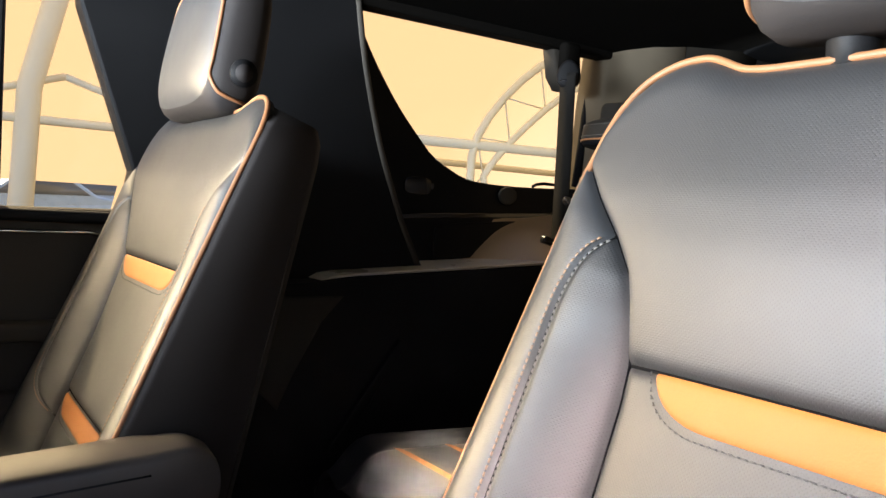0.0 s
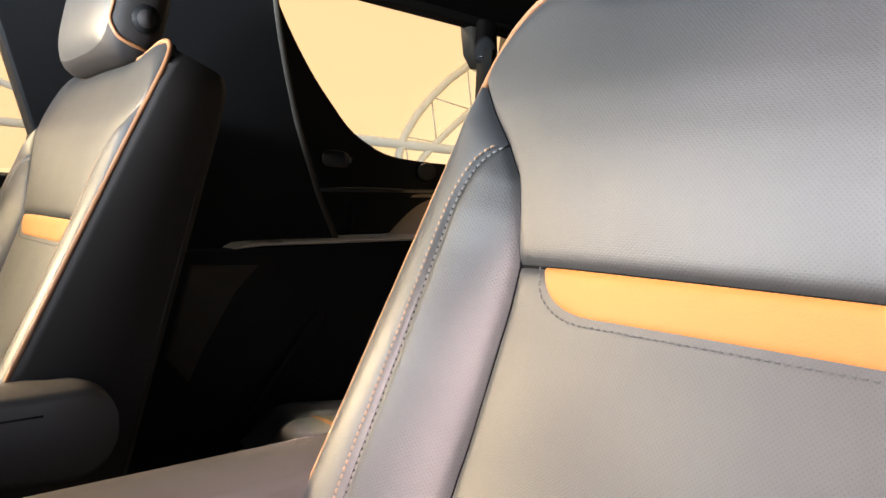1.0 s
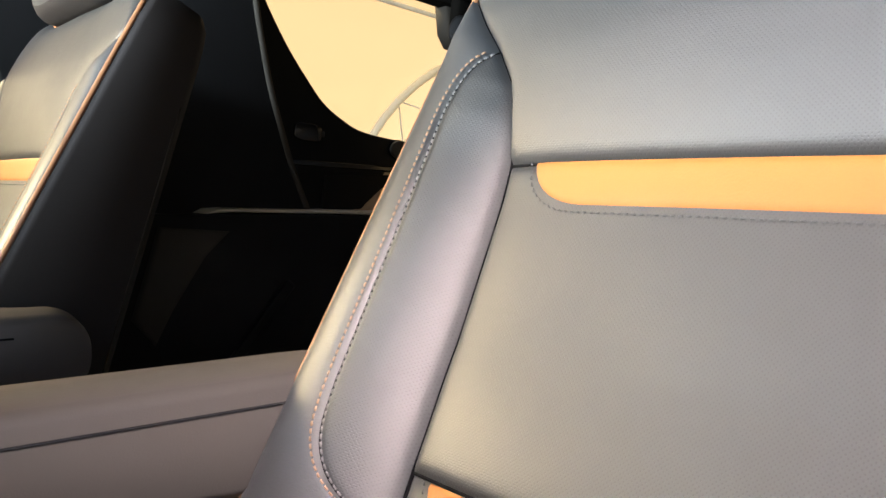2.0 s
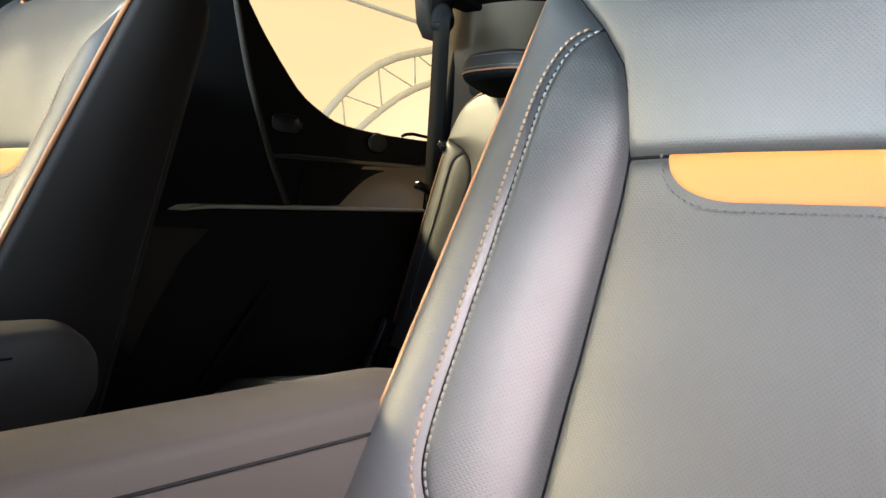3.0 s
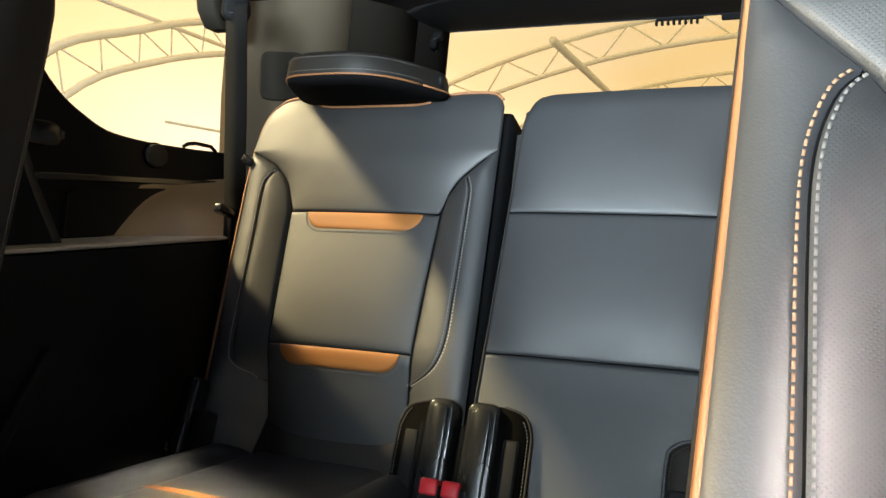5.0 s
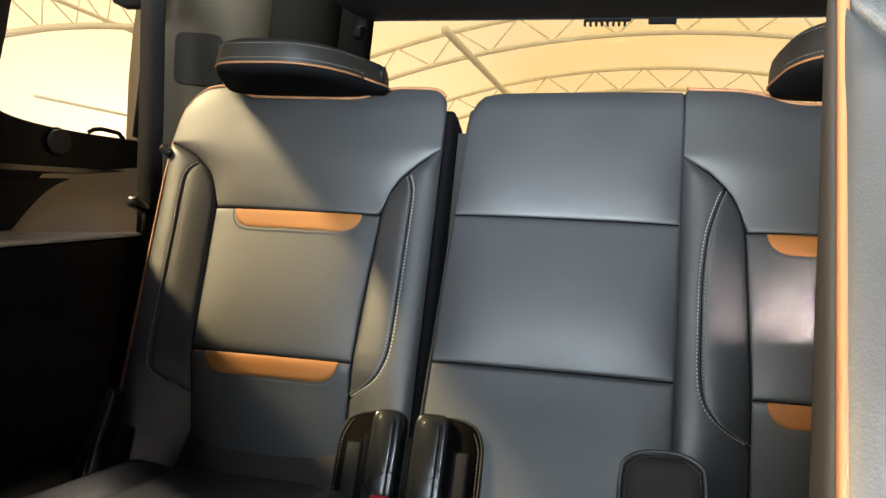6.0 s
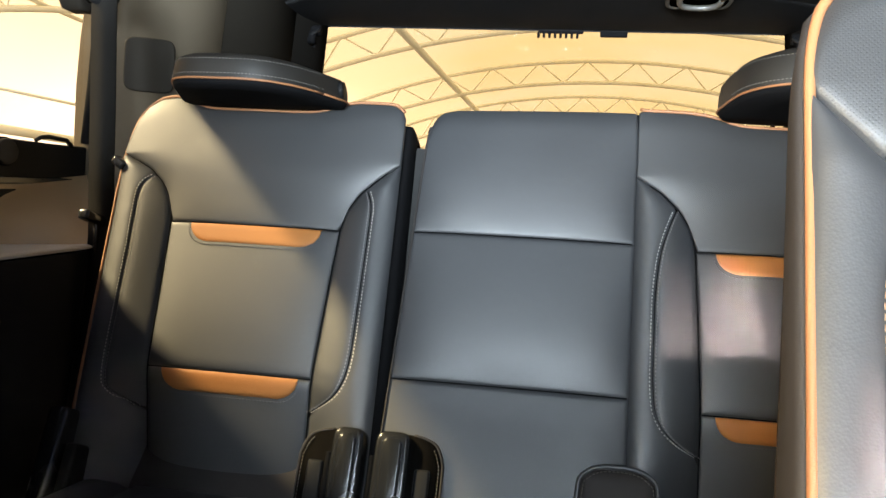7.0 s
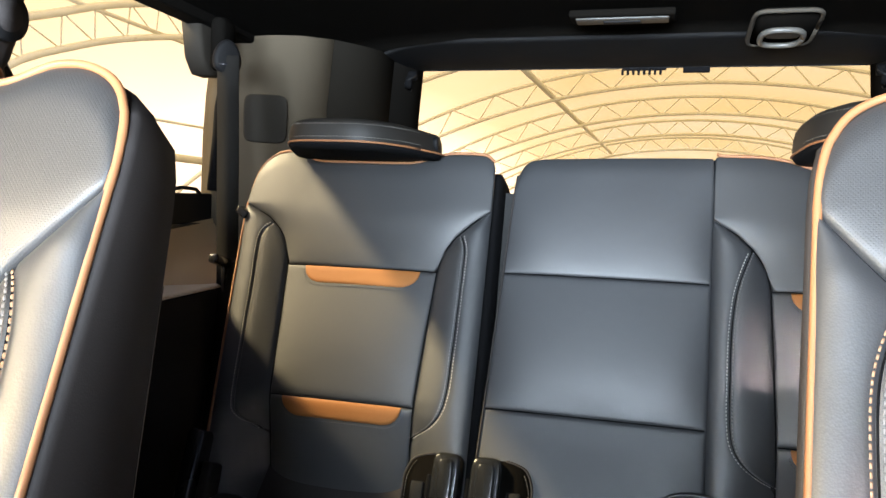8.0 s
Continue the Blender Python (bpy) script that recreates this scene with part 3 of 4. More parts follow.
    for e, q in ((1, ax1 + sign * 0.0006), (-1, ax0 - sign * 0.0006)):
        part("armrest_seam", tube([(q, yy, 0.652 - 0.031 * (place.y + 0.168 - yy) / 0.5 - 0.022) for yy in np.linspace(place.y + 0.085, place.y - 0.30, 20)], 0.0012, 6), GLOSS, arm)
    part("armrest_seam", tube([(ax1 + sign * 0.0006, place.y + 0.085, z) for z in np.linspace(0.625, 0.56, 8)], 0.0012, 6), GLOSS, arm)
    return seat


second_row_seat(0.205, 0.0605, 1, "black leather captain's chair with tan piping beside the open door", 0.022)
second_row_seat(-0.242, -0.0865, -1, "black leather captain's chair with tan piping, slid forward")


def third_row_side_seat(x, sign, label, name="third_row_chair"):
    """An outboard seat of the third row: its outer edge is at x, it widens along sign."""
    W = 0.522 if sign > 0 else 0.545
    y = 0.968
    seat = thing(name, label, "car seat", "third row seats", (x + sign * W / 2, y, 0.0))
    place = Vector((x, y, 0.5)) - Vector(seat.location)
    q = 0.0 if sign > 0 else 0.006
    crease_a = [(0.145, -0.06), (0.137, 0.10), (0.127, 0.28), (0.120, 0.395), (0.112, 0.43), (0.095, 0.462), (0.062, 0.492), (0.02, 0.512), (0.001, 0.52)]
    crease_b = [(0.107 + q, -0.06), (0.102 + q, 0.10), (0.096 + q, 0.28), (0.091 + q, 0.395), (0.084 + q, 0.43), (0.066 + q, 0.462), (0.036 + q, 0.492), (0.012, 0.512), (0.001, 0.52)]
    top = [(0.0, 0.52), (0.004, 0.555), (0.014, 0.592), (0.030, 0.618), (0.055, 0.635), (0.085, 0.640), (0.110, 0.634), (0.135, 0.623), (0.16, 0.618), (0.25, 0.617), (0.34, 0.617), (0.37, 0.621), (0.40, 0.632), (0.43, 0.639), (W - 0.032, 0.6395), (W - 0.017, 0.636), (W - 0.007, 0.627), (W - 0.001, 0.612), (W, 0.52)]
    if sign < 0:
        top = [(0.0, 0.52), (0.004, 0.555), (0.014, 0.592), (0.030, 0.618), (0.055, 0.635), (0.085, 0.640), (0.110, 0.634), (0.135, 0.623), (0.16, 0.618), (0.25, 0.617), (0.36, 0.618), (0.39, 0.623), (0.42, 0.634), (0.46, 0.641), (W - 0.02, 0.644), (W - 0.006, 0.645), (W - 0.001, 0.641), (W, 0.52)]
    back = Back(place, sign, 19.8, W, crease_a, crease_b, top, 0.012, 0.006, (-0.05, 0.55), (-0.02, 0.62) if sign > 0 else (0.0, 0.0), [(-0.10, 0.090), (0.0, 0.057), (0.08, 0.027), (0.125, 0.010), (0.15, 0.006), (0.30, 0.0055), (0.395, 0.005), (0.45, 0.003), (0.50, 0.0), (0.65, 0.0)])
    back.sink = 0.004
    S1, S2, S0 = 0.395, 0.138, -0.10
    back.bellies = ((S0, S2, 0.008), (S2, S1, 0.012), (S1, None, 0.012))
    seam_a = [(0.125, 0.072), (0.1157, 0.078), (0.088, 0.084), (0.070, 0.094), (0.063, 0.104), (0.059, 0.138), (0.0567, 0.236), (0.0547, 0.339), (0.052, 0.40), (0.0525, 0.446), (0.062, 0.468), (0.0736, 0.481)]
    seam_b = [(0.1005, 0.087), (0.0675, 0.107), (0.0508, 0.131), (0.0422, 0.172), (0.0405, 0.25), (0.0397, 0.314), (0.039, 0.40), (0.040, 0.44), (0.050, 0.468)]
    if sign < 0:
        seam_b = [(0.105, 0.076), (0.080, 0.086), (0.056, 0.103), (0.040, 0.128), (0.034, 0.165), (0.033, 0.24), (0.034, 0.32), (0.040, 0.38), (0.050, 0.421), (0.064, 0.462)]
    shell(back, S0, 0.13, 0.07, SIDE_LEATHER, seat, 0.02, "backrest_shell", "matte black vinyl side and back", 0.055, -0.015)
    bolster(back, seat, seam_a, "a", S0, 9)
    bolster(back, seat, seam_b, "b", S0, 9)

    def upper(u, v):
        a = W * u
        if a < 0.12:
            low = float(np.interp(a, back.crease_a[3:, 0][::-1], back.crease_a[3:, 1][::-1]))
        elif a > W - (0.091 + q):
            low = float(np.interp(W - a, back.crease_b[3:, 0][::-1], back.crease_b[3:, 1][::-1]))
        else:
            low = S1
        return a, low + (max(back.top(a), low + 0.001) - low) * v

    def between(lo, hi):
        def where(u, v):
            s = lo + (hi - lo) * v
            return back.ca(s) + (back.cb(s) - back.ca(s)) * u, s
        return where

    panel(back, "shoulder_panel", upper, 70, 30, PERF_LEATHER, seat, 0.0030, 0.0014, "perforated black leather shoulder panel", puff=0.0005)
    panel(back, "backrest_insert", between(S2, S1), 44, 30, PERF_LEATHER, seat, 0.0030, 0.0014, "perforated black leather insert", puff=0.0005)
    panel(back, "lower_insert", between(S0, S2), 40, 24, BLACK_LEATHER, seat, 0.0030, 0.0014, puff=0.0005)
    for k in (0, 1):
        edge = back.ca if k == 0 else back.cb
        crease_line(back, [(edge(s), s) for s in np.linspace(S0, 0.505, 50)], seat, 0.0012, 0.0012)
    for s in (S1, S2):
        crease_line(back, [(a, s) for a in np.linspace(back.ca(s) + 0.002, back.cb(s) - 0.002, 30)], seat, 0.0012, 0.0012)
    a0, a1 = 0.162, W - 0.122 - q
    for s_top in (S1 - 0.0015, S2 - 0.0015):
        panel(back, "accent_patch", patch(back, s_top, s_top - 0.034, a0, a1, 0.040), 50, 8, TAN, seat, 0.002, 0.0016, "tan leather accent patch", 0.0018, puff=0.0)
        part("stitching", stitches(patch_rim(back, s_top, s_top - 0.034, a0, a1, 0.040, 0.005), back.out, 0.0036, 0.0022), DARK_THREAD, seat)
        # near-black outline for the shaded joint round the patch
        part("seam_shade", tube(patch_rim(back, s_top, s_top - 0.034, a0, a1, 0.040, 0.0012), 0.0010, 6), DEEP, seat)
    if sign > 0:
        # gusset coloured near-black for the shade between the seats
        rows = [[back.at(W + p + 0.010 * (0.62 - s), s, d) for p, d in ((-0.03, -0.020), (0.002, -0.022), (0.008, -0.032), (0.011, -0.055), (0.011, -0.115), (-0.03, -0.12))] for s in np.linspace(S0, 0.600, 14)]
        rows.append([back.at(W + p * 0.6, 0.612, d) for p, d in ((-0.03, -0.030), (0.006, -0.032), (0.012, -0.036), (0.014, -0.055), (0.014, -0.10), (-0.03, -0.10))])
        part("side_gusset", loft(rows), DEEP, seat, "vinyl gusset at the split of the bench, blackened for shade")
    pipe = piping_line(back, S0)
    cut = next(i for i, (a, s) in enumerate(pipe) if a > W - 0.003)
    part("piping", tube([back.at(a + (0.003 if a < 0.05 else 0.0), s + 0.0010 * max(0.0, (s - 0.56) / 0.08), 0.001 - 0.0068 * min(1.0, max(0.0, (s - 0.46) / 0.08)) + (0.005 * (1 - math.exp(-min(a, W - a) / 0.04)) if s > 0.55 else 0.0)) for a, s in pipe[:cut]], 0.0030), PIPING, seat, "tan welted piping round the backrest")
    if sign > 0:
        clip = box(-0.014, 0.012, -0.012, 0.012, -0.008, 0.008, 0.004, Matrix.Translation(back.at(0.002, 0.497, 0.006)) @ Matrix.Rotation(radians(35), 4, "Y"))
        part("belt_clip", clip, GLOSS, seat, "small black belt clip on the piping")
    # head restraint, folded forward over the seat
    mid = place.x + sign * 0.263
    outline = []
    for i in range(64):
        c, s = math.cos(2 * math.pi * i / 64), math.sin(2 * math.pi * i / 64)
        # the inner front corner is well rounded, the others are tight
        e = 0.72 if c * sign > 0 and s > 0 else 0.4
        yy = -0.105 * math.copysign(abs(s) ** e, s)
        w = (0.094 + 0.077 * (yy + 0.105) / 0.21) if sign > 0 else (0.134 + 0.034 * (yy + 0.105) / 0.21)
        outline.append((w * math.copysign(abs(c) ** e, c), yy))
    tall = 1.0 if sign > 0 else 1.35
    m = Matrix.Translation((mid, place.y + 0.118, 1.094 if sign > 0 else 1.104)) @ Matrix.Rotation(radians(-2 if sign > 0 else -7), 4, "X")
    rings = []
    for h, k in ((-0.002, 0.55), (-0.003, 0.80), (-0.002, 0.93), (0.0, 0.965), (0.005, 0.985), (0.012, 1.0), (0.023, 0.995), (0.035, 0.975), (0.043, 0.93), (0.048, 0.80), (0.051, 0.5)):
        rings.append([m @ Vector((p * k, r * k if h > 0.05 or h < 0 else r * (0.5 + 0.5 * k), h * tall)) for p, r in outline])
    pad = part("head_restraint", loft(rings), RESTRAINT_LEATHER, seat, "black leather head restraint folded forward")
    # the shade under the restraint is put into this face's colour
    part("underside", loft([[m @ Vector((p * k, r * k, h)) for p, r in outline] for h, k in ((0.0055, 0.998), (0.0, 0.985), (-0.0045, 0.96), (-0.0055, 0.6), (-0.0055, 0.2))]), DEEP, pad, "face of the folded head restraint painted near-black for shade")
    part("piping", tube([m @ Vector((p * 1.004, r * 1.004, 0.006)) for p, r in outline + outline[:1]], 0.0019), PIPING, pad, "tan piping under the head restraint")
    part("stitching", stitches([m @ Vector((p * 1.004, r * 1.004, 0.0140)) for p, r in outline[:33]], (0, -1, 0.2), 0.0036, 0.0022), DIM_THREAD, pad)
    part("stitching", stitches([m @ Vector((p * 0.974, r * 0.990, 0.0375 * tall)) for p, r in outline[:33]], (0, -1, 0.6), 0.0036, 0.0022), DIM_THREAD, pad)
    end = 0.150 if sign > 0 else 0.154
    for e in (-1, 1):
        part("release_button", tube([m @ Vector((e * (end - 0.006), 0.052, 0.024)), m @ Vector((e * (end + 0.001), 0.052, 0.024)), m @ Vector((e * (end + 0.0025), 0.052, 0.024))], 0.014, 24), PLASTIC, pad, "round black release button")
        part("post", tube([(mid + e * 0.06, place.y + 0.235, 1.03), (mid + e * 0.06, place.y + 0.228, 1.105)], 0.004, 12), CHROME, seat, "chrome head restraint post")
    # cushion with its own accent strips
    x0, x1 = place.x + sign * 0.015, place.x + sign * (W - 0.02)
    lo, hi = min(x0, x1), max(x0, x1)

    def top_face(u, v):
        xx, yy = lo + (hi - lo) * u, place.y - 0.50 + 0.56 * v
        e = min(u, 1 - u) * (hi - lo)
        f = v * 0.56
        return Vector((xx, yy, 0.458 - 0.05 * math.exp(-(e / 0.03) ** 2) - 0.07 * math.exp(-(f / 0.05) ** 2) + 0.016 * math.exp(-((e - 0.06) / 0.03) ** 2) - 0.008 * math.exp(-(abs(e - 0.11) / 0.008) ** 2) - 0.03 * v))
    part("cushion_cover", grid(60, 50, top_face), BLACK_LEATHER, seat, "black leather seat cushion")
    part("cushion_base", box(lo + 0.002, hi - 0.002, place.y - 0.498, place.y + 0.06, 0.20, 0.375, 0.01), SIDE_LEATHER, seat)
    for yy in (-0.385, -0.262):
        part("accent_patch", grid(30, 3, lambda u, v, yy=yy: Vector((lo + 0.12 + (hi - lo - 0.24) * u, place.y + yy + 0.016 * v * math.sqrt(max(0, 1 - (2 * u - 1) ** 6)), 0.4605 - 0.03 * (yy + 0.5) / 0.56))), TAN, seat, "tan leather accent strip")
    part("seat_base", box(lo + 0.03, hi - 0.03, place.y - 0.42, place.y + 0.05, 0.0, 0.21, 0.01), PLASTIC, seat)
    return seat


third_row_side_seat(-0.735, 1, "black leather third-row seat with tan accents, head restraint folded")
third_row_side_seat(0.735, -1, "black leather third-row seat with tan accents joined to the middle seat")


def third_row_middle():
    W, y = 0.3632, 0.962
    seat = thing("third_row_middle_chair", "plain black leather middle seat of the third row", "car seat", "third row seats", (0.004, y, 0.0))
    place = Vector((-0.1735, y, 0.5)) - Vector(seat.location)
    edge = [(0.001, -0.12), (0.001, 0.4), (0.001, 0.62)]
    top = [(0.0, 0.585), (0.003, 0.603), (0.010, 0.620), (0.022, 0.631), (0.05, 0.636), (0.2, 0.640), (0.33, 0.643), (W - 0.002, 0.644), (W, 0.62)]
    back = Back(place, 1, 19.8, W, edge, edge, top, 0.0, 0.0, (0.03, 0.45))
    shell(back, -0.12, 0.11, 0.07, SIDE_LEATHER, seat, 0.02, "backrest_shell")
    S = (-0.12, 0.1525, 0.400)
    back.bellies = ((S[0], S[1], 0.012), (S[1], S[2], 0.018), (S[2], None, 0.018))

    def sheet(lo, hi):
        def where(u, v):
            a = W * u
            h = back.top(a) if hi is None else hi
            return a, lo + (h - lo) * v
        return where
    for nm, lo, hi, n in (("lower_panel", S[0], S[1], 22), ("middle_panel", S[1], S[2], 24), ("top_panel", S[2], None, 26)):
        panel(back, nm, sheet(lo, hi), 40, n, BLACK_LEATHER, seat, 0.0030, 0.0014, "smooth black leather panel", puff=0.0005)
        if hi:
            crease_line(back, [(a, hi) for a in np.linspace(0.003, W - 0.003, 24)], seat, 0.0012, 0.0012)
    # dark boards and a filler added to stop light through the seat gaps
    part("gap_board", box(place.x + W - 0.05, place.x + W + 0.05, -0.004, 0.004, 0.0, 0.637, 0.002, Matrix.Translation((0, place.y, place.z)) @ Matrix.Rotation(radians(-19.8), 4, "X") @ Matrix.Translation((0, 0.035, 0))), CARPET, seat)
    part("gap_board", box(place.x - 0.062, place.x + 0.04, -0.005, 0.005, -0.12, 0.588, 0.003, Matrix.Translation((0, place.y, place.z)) @ Matrix.Rotation(radians(-19.8), 4, "X") @ Matrix.Translation((0, 0.075, 0))), CARPET, seat, "dark board added behind the gap to block light")
    part("seam_filler", box(place.x + W - 0.008, place.x + W + 0.007, 0.012, 0.030, 0.50, 0.6405, 0.002, Matrix.Translation((0, place.y, place.z)) @ Matrix.Rotation(radians(-19.8), 4, "X")), DEEP, seat)
    part("welt", tube([back.on(0.0015, s, 0.0005) for s in np.linspace(-0.10, 0.60, 50)], 0.0020, 8), SIDE_LEATHER, seat, "black welt along the open edge")
    lo, hi = place.x, place.x + W
    part("cushion_cover", grid(40, 40, lambda u, v: Vector((lo + W * u, place.y - 0.46 + 0.54 * v, 0.45 - 0.05 * math.exp(-(min(u, 1 - u) * W / 0.02) ** 2) - 0.07 * math.exp(-(v * 0.54 / 0.05) ** 2) - 0.03 * v))), BLACK_LEATHER, seat, "black leather seat cushion")
    part("cushion_base", box(lo + 0.002, hi - 0.002, place.y - 0.458, place.y + 0.08, 0.0, 0.375, 0.01), SIDE_LEATHER, seat)
    return seat


third_row_middle()


# ---- the car's shell ----
XL = -0.86
structure("floor", box(-0.95, 0.95, -1.9, 2.1, -0.06, 0.0), CARPET, "black carpeted floor of the car")
def roof(u, v):
    x, y = -0.92 + 1.84 * u, -1.75 + 3.40 * v
    return Vector((x, y, 1.445 - 0.055 * abs(x / 0.9) ** 2.6 - 0.02 * max(0, (y - 1.2) / 0.45) ** 2))
bm = grid(24, 24, roof)
bmesh.ops.solidify(bm, geom=bm.faces[:], thickness=0.02)
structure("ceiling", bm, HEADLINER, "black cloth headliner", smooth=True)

# side trims, (y, z) outlines drawn out across x
door_edge = [(0.005, 1.385), (0.024, 1.268), (0.075, 1.12), (0.126, 0.97), (0.115, 0.905)]
strip = [(0.785, 0.79), (0.735, 0.885), (0.709, 0.945), (0.665, 1.055), (0.632, 1.165), (0.606, 1.27), (0.585, 1.385)]
glass_edge = [tuple(p) for p in smoothed([(0.60, 1.43), (0.647, 1.35), (0.69, 1.277), (0.752, 1.19), (0.816, 1.118), (0.87, 1.066), (0.93, 1.034), (0.988, 1.014), (1.085, 1.007), (1.22, 1.008), (1.39, 1.015)], 36)]
XQ = -0.955
for sgn, tag in ((1, "left"), (-1, "right")):
    x0, x1 = sgn * XL, sgn * (XL - 0.06)
    lo, hi = min(x0, x1), max(x0, x1)
    structure("pillar_c_" + tag, slab(door_edge + [(0.12, 0.74), (0.785, 0.77)] + strip, lo, hi, yz, 0.006), PLASTIC, "black plastic pillar trim behind the door", "pillar trim")
    q0, q1 = sorted((sgn * XQ, sgn * (XQ - 0.02)))
    structure("trim_quarter_" + tag, slab([(0.56, 1.43), (0.56, 0.76), (1.40, 0.80), (1.40, 1.02)] + glass_edge[::-1], q0, q1, yz, 0.005), PLASTIC, "dark plastic quarter trim round the side window", "side trim")
    structure("trim_strip_" + tag, tube([(sgn * (XL - 0.004), y, z) for y, z in smoothed(strip, 30)], 0.009), PILLAR, "rounded grey edge of the pillar trim", "edge strip", True)
    a, b = (XQ - 0.02, -0.785) if sgn > 0 else (0.785, 0.02 - XQ)
    structure("trim_ledge_" + tag, slab([(0.50, 0.768), (0.56, 0.776), (1.40, 0.823), (1.40, 0.831), (0.56, 0.784), (0.52, 0.779)], a, b, yz, 0.006), LEDGE, "grey plastic ledge along the side trim", "ledge")
    structure("trim_lower_" + tag, slab([(0.125, 0.0), (1.95, 0.0), (1.95, 0.848), (1.40, 0.820), (0.56, 0.773), (0.50, 0.765), (0.125, 0.747)], a, b - 0.004 if sgn > 0 else b, yz), PLASTIC, "black lower side trim", "side trim")
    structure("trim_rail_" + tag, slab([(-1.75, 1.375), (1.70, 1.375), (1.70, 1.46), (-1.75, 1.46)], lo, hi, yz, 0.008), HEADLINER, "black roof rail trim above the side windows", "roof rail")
    gx = sgn * (XQ - 0.012)
    structure("window_quarter_" + tag, slab(glass_edge + [(1.39, 1.43)], gx - 0.003, gx + 0.003, yz), CLEAR, "tinted rear quarter window pane", "window").visible_shadow = False

# far front door line: window, lower door and pillar
structure("door_left", slab([(-1.30, 0.06), (0.115, 0.06), (0.119, 0.895), (-1.30, 0.875)], XL - 0.06, XL, yz, 0.008), PILLAR, "black door panel with a chrome strip", "door")
structure("pillar_b_left", slab([(-0.23, 0.88), (-0.095, 0.88), (-0.095, 1.374), (-0.23, 1.374)], XL - 0.06, XL + 0.01, yz, 0.006), PLASTIC, "black pillar trim between the doors", "pillar trim")
structure("window_door_left", slab([(-0.09, 0.89), (0.114, 0.905), (0.124, 0.97), (0.074, 1.12), (0.022, 1.268), (0.006, 1.37), (-0.09, 1.37)], XL - 0.04, XL - 0.035, yz), CLEAR, "clear rear door window", "window").visible_shadow = False
bm = join(tube([(XL + 0.012, y, 0.851 + 0.003 * math.sin(3 * y)) for y in np.linspace(-0.6, 0.05, 14)] + [(XL + 0.010, 0.072, 0.846), (XL + 0.006, 0.085, 0.838)], 0.0035))
tagged(part("door_trim_strip", bm, CHROME), "thin chrome strip on the door panel", "trim strip", kind="structure")
structure("trim_door_armrest", box(XL - 0.01, XL + 0.05, -0.9, 0.05, 0.655, 0.69, 0.012), PILLAR, "dark door armrest edge", "door armrest", True)
structure("trim_door_pocket", box(XL - 0.01, XL + 0.035, -0.9, 0.02, 0.30, 0.565, 0.015), PILLAR, "black door pocket panel", "door pocket", True)
structure("trim_door_top", box(XL - 0.01, XL + 0.02, -1.2, 0.10, 0.868, 0.89, 0.008), PLASTIC, "black sill at the foot of the door window", "window sill", True)

# rear pillars, rear window and its header
def pillar_sheet(sgn, rows):
    """A sheet of trim that leans in towards the roof; rows give its plan."""
    heights = (0.0, 0.75, 0.95, 1.01, 1.06, 1.15, 1.25, 1.34, 1.40, 1.47)
    bm = bmesh.new()
    vs = [[bm.verts.new((sgn * p * (1 - 0.03 * max(0, z - 1.2) / 0.27), q, z)) for z in heights] for p, q in rows]
    for r, t in zip(vs, vs[1:]):
        for k in range(len(r) - 1):
            bm.faces.new((r[k], t[k], t[k + 1], r[k + 1]))
    bmesh.ops.recalc_face_normals(bm, faces=bm.faces)
    bmesh.ops.solidify(bm, geom=bm.faces[:], thickness=0.012)
    return bm


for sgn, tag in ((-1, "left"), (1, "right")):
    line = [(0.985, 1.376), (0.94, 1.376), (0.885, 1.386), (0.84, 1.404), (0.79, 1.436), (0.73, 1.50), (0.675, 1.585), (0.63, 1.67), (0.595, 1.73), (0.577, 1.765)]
    for rows, mat, name, words in ((line[:6], REAR_PILLAR, "pillar_d_", "dark grey moulded rear pillar trim"), (line[5:8], PILLAR_SHADE, "pillar_d_middle_", "rear pillar trim painted darker for shade towards the tailgate"), (line[7:], MATTE, "pillar_d_inner_", "black trim of the rear pillar beside the tailgate")):
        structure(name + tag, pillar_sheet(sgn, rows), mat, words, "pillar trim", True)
structure("window_rear", box(-0.575, 0.575, 1.775, 1.781, 0.72, 1.39), CLEAR, "rear window of the tailgate", "window").visible_shadow = False
structure("wall_rear", box(-0.95, 0.95, 1.76, 1.83, -0.05, 0.74, 0.01), PLASTIC, "black tailgate trim below the rear window", "tailgate")
def header(u, v):
    x = -0.66 + 1.32 * u
    y = 1.585 + 0.18 * v
    edge = max(0.0, (abs(x) - 0.45) / 0.21)
    return Vector((x, y + 0.06 * edge ** 2 * (1 - v), 1.424 - 0.044 * v - 0.012 * math.sin(math.pi * v) - 0.03 * edge ** 2 * (1 - v)))
bm = grid(30, 8, header)
bmesh.ops.solidify(bm, geom=bm.faces[:], thickness=0.015)
structure("trim_header", bm, PLASTIC, "black header trim above the rear window", "header trim", True)
structure("wall_right_front", slab([(-1.75, 0.0), (-0.75, 0.0), (-0.75, 0.88), (-1.75, 0.85)], 0.86, 0.92, yz, 0.006), PLASTIC, "black front door side", "wall")
# unseen pillar added to keep the near-door light off the far armrest
structure("pillar_b_right", slab([(-1.12, 0.88), (-0.92, 0.88), (-0.92, 1.374), (-1.12, 1.374)], 0.84, 0.92, yz, 0.006), PLASTIC, "black pillar trim between the doors", "pillar trim")
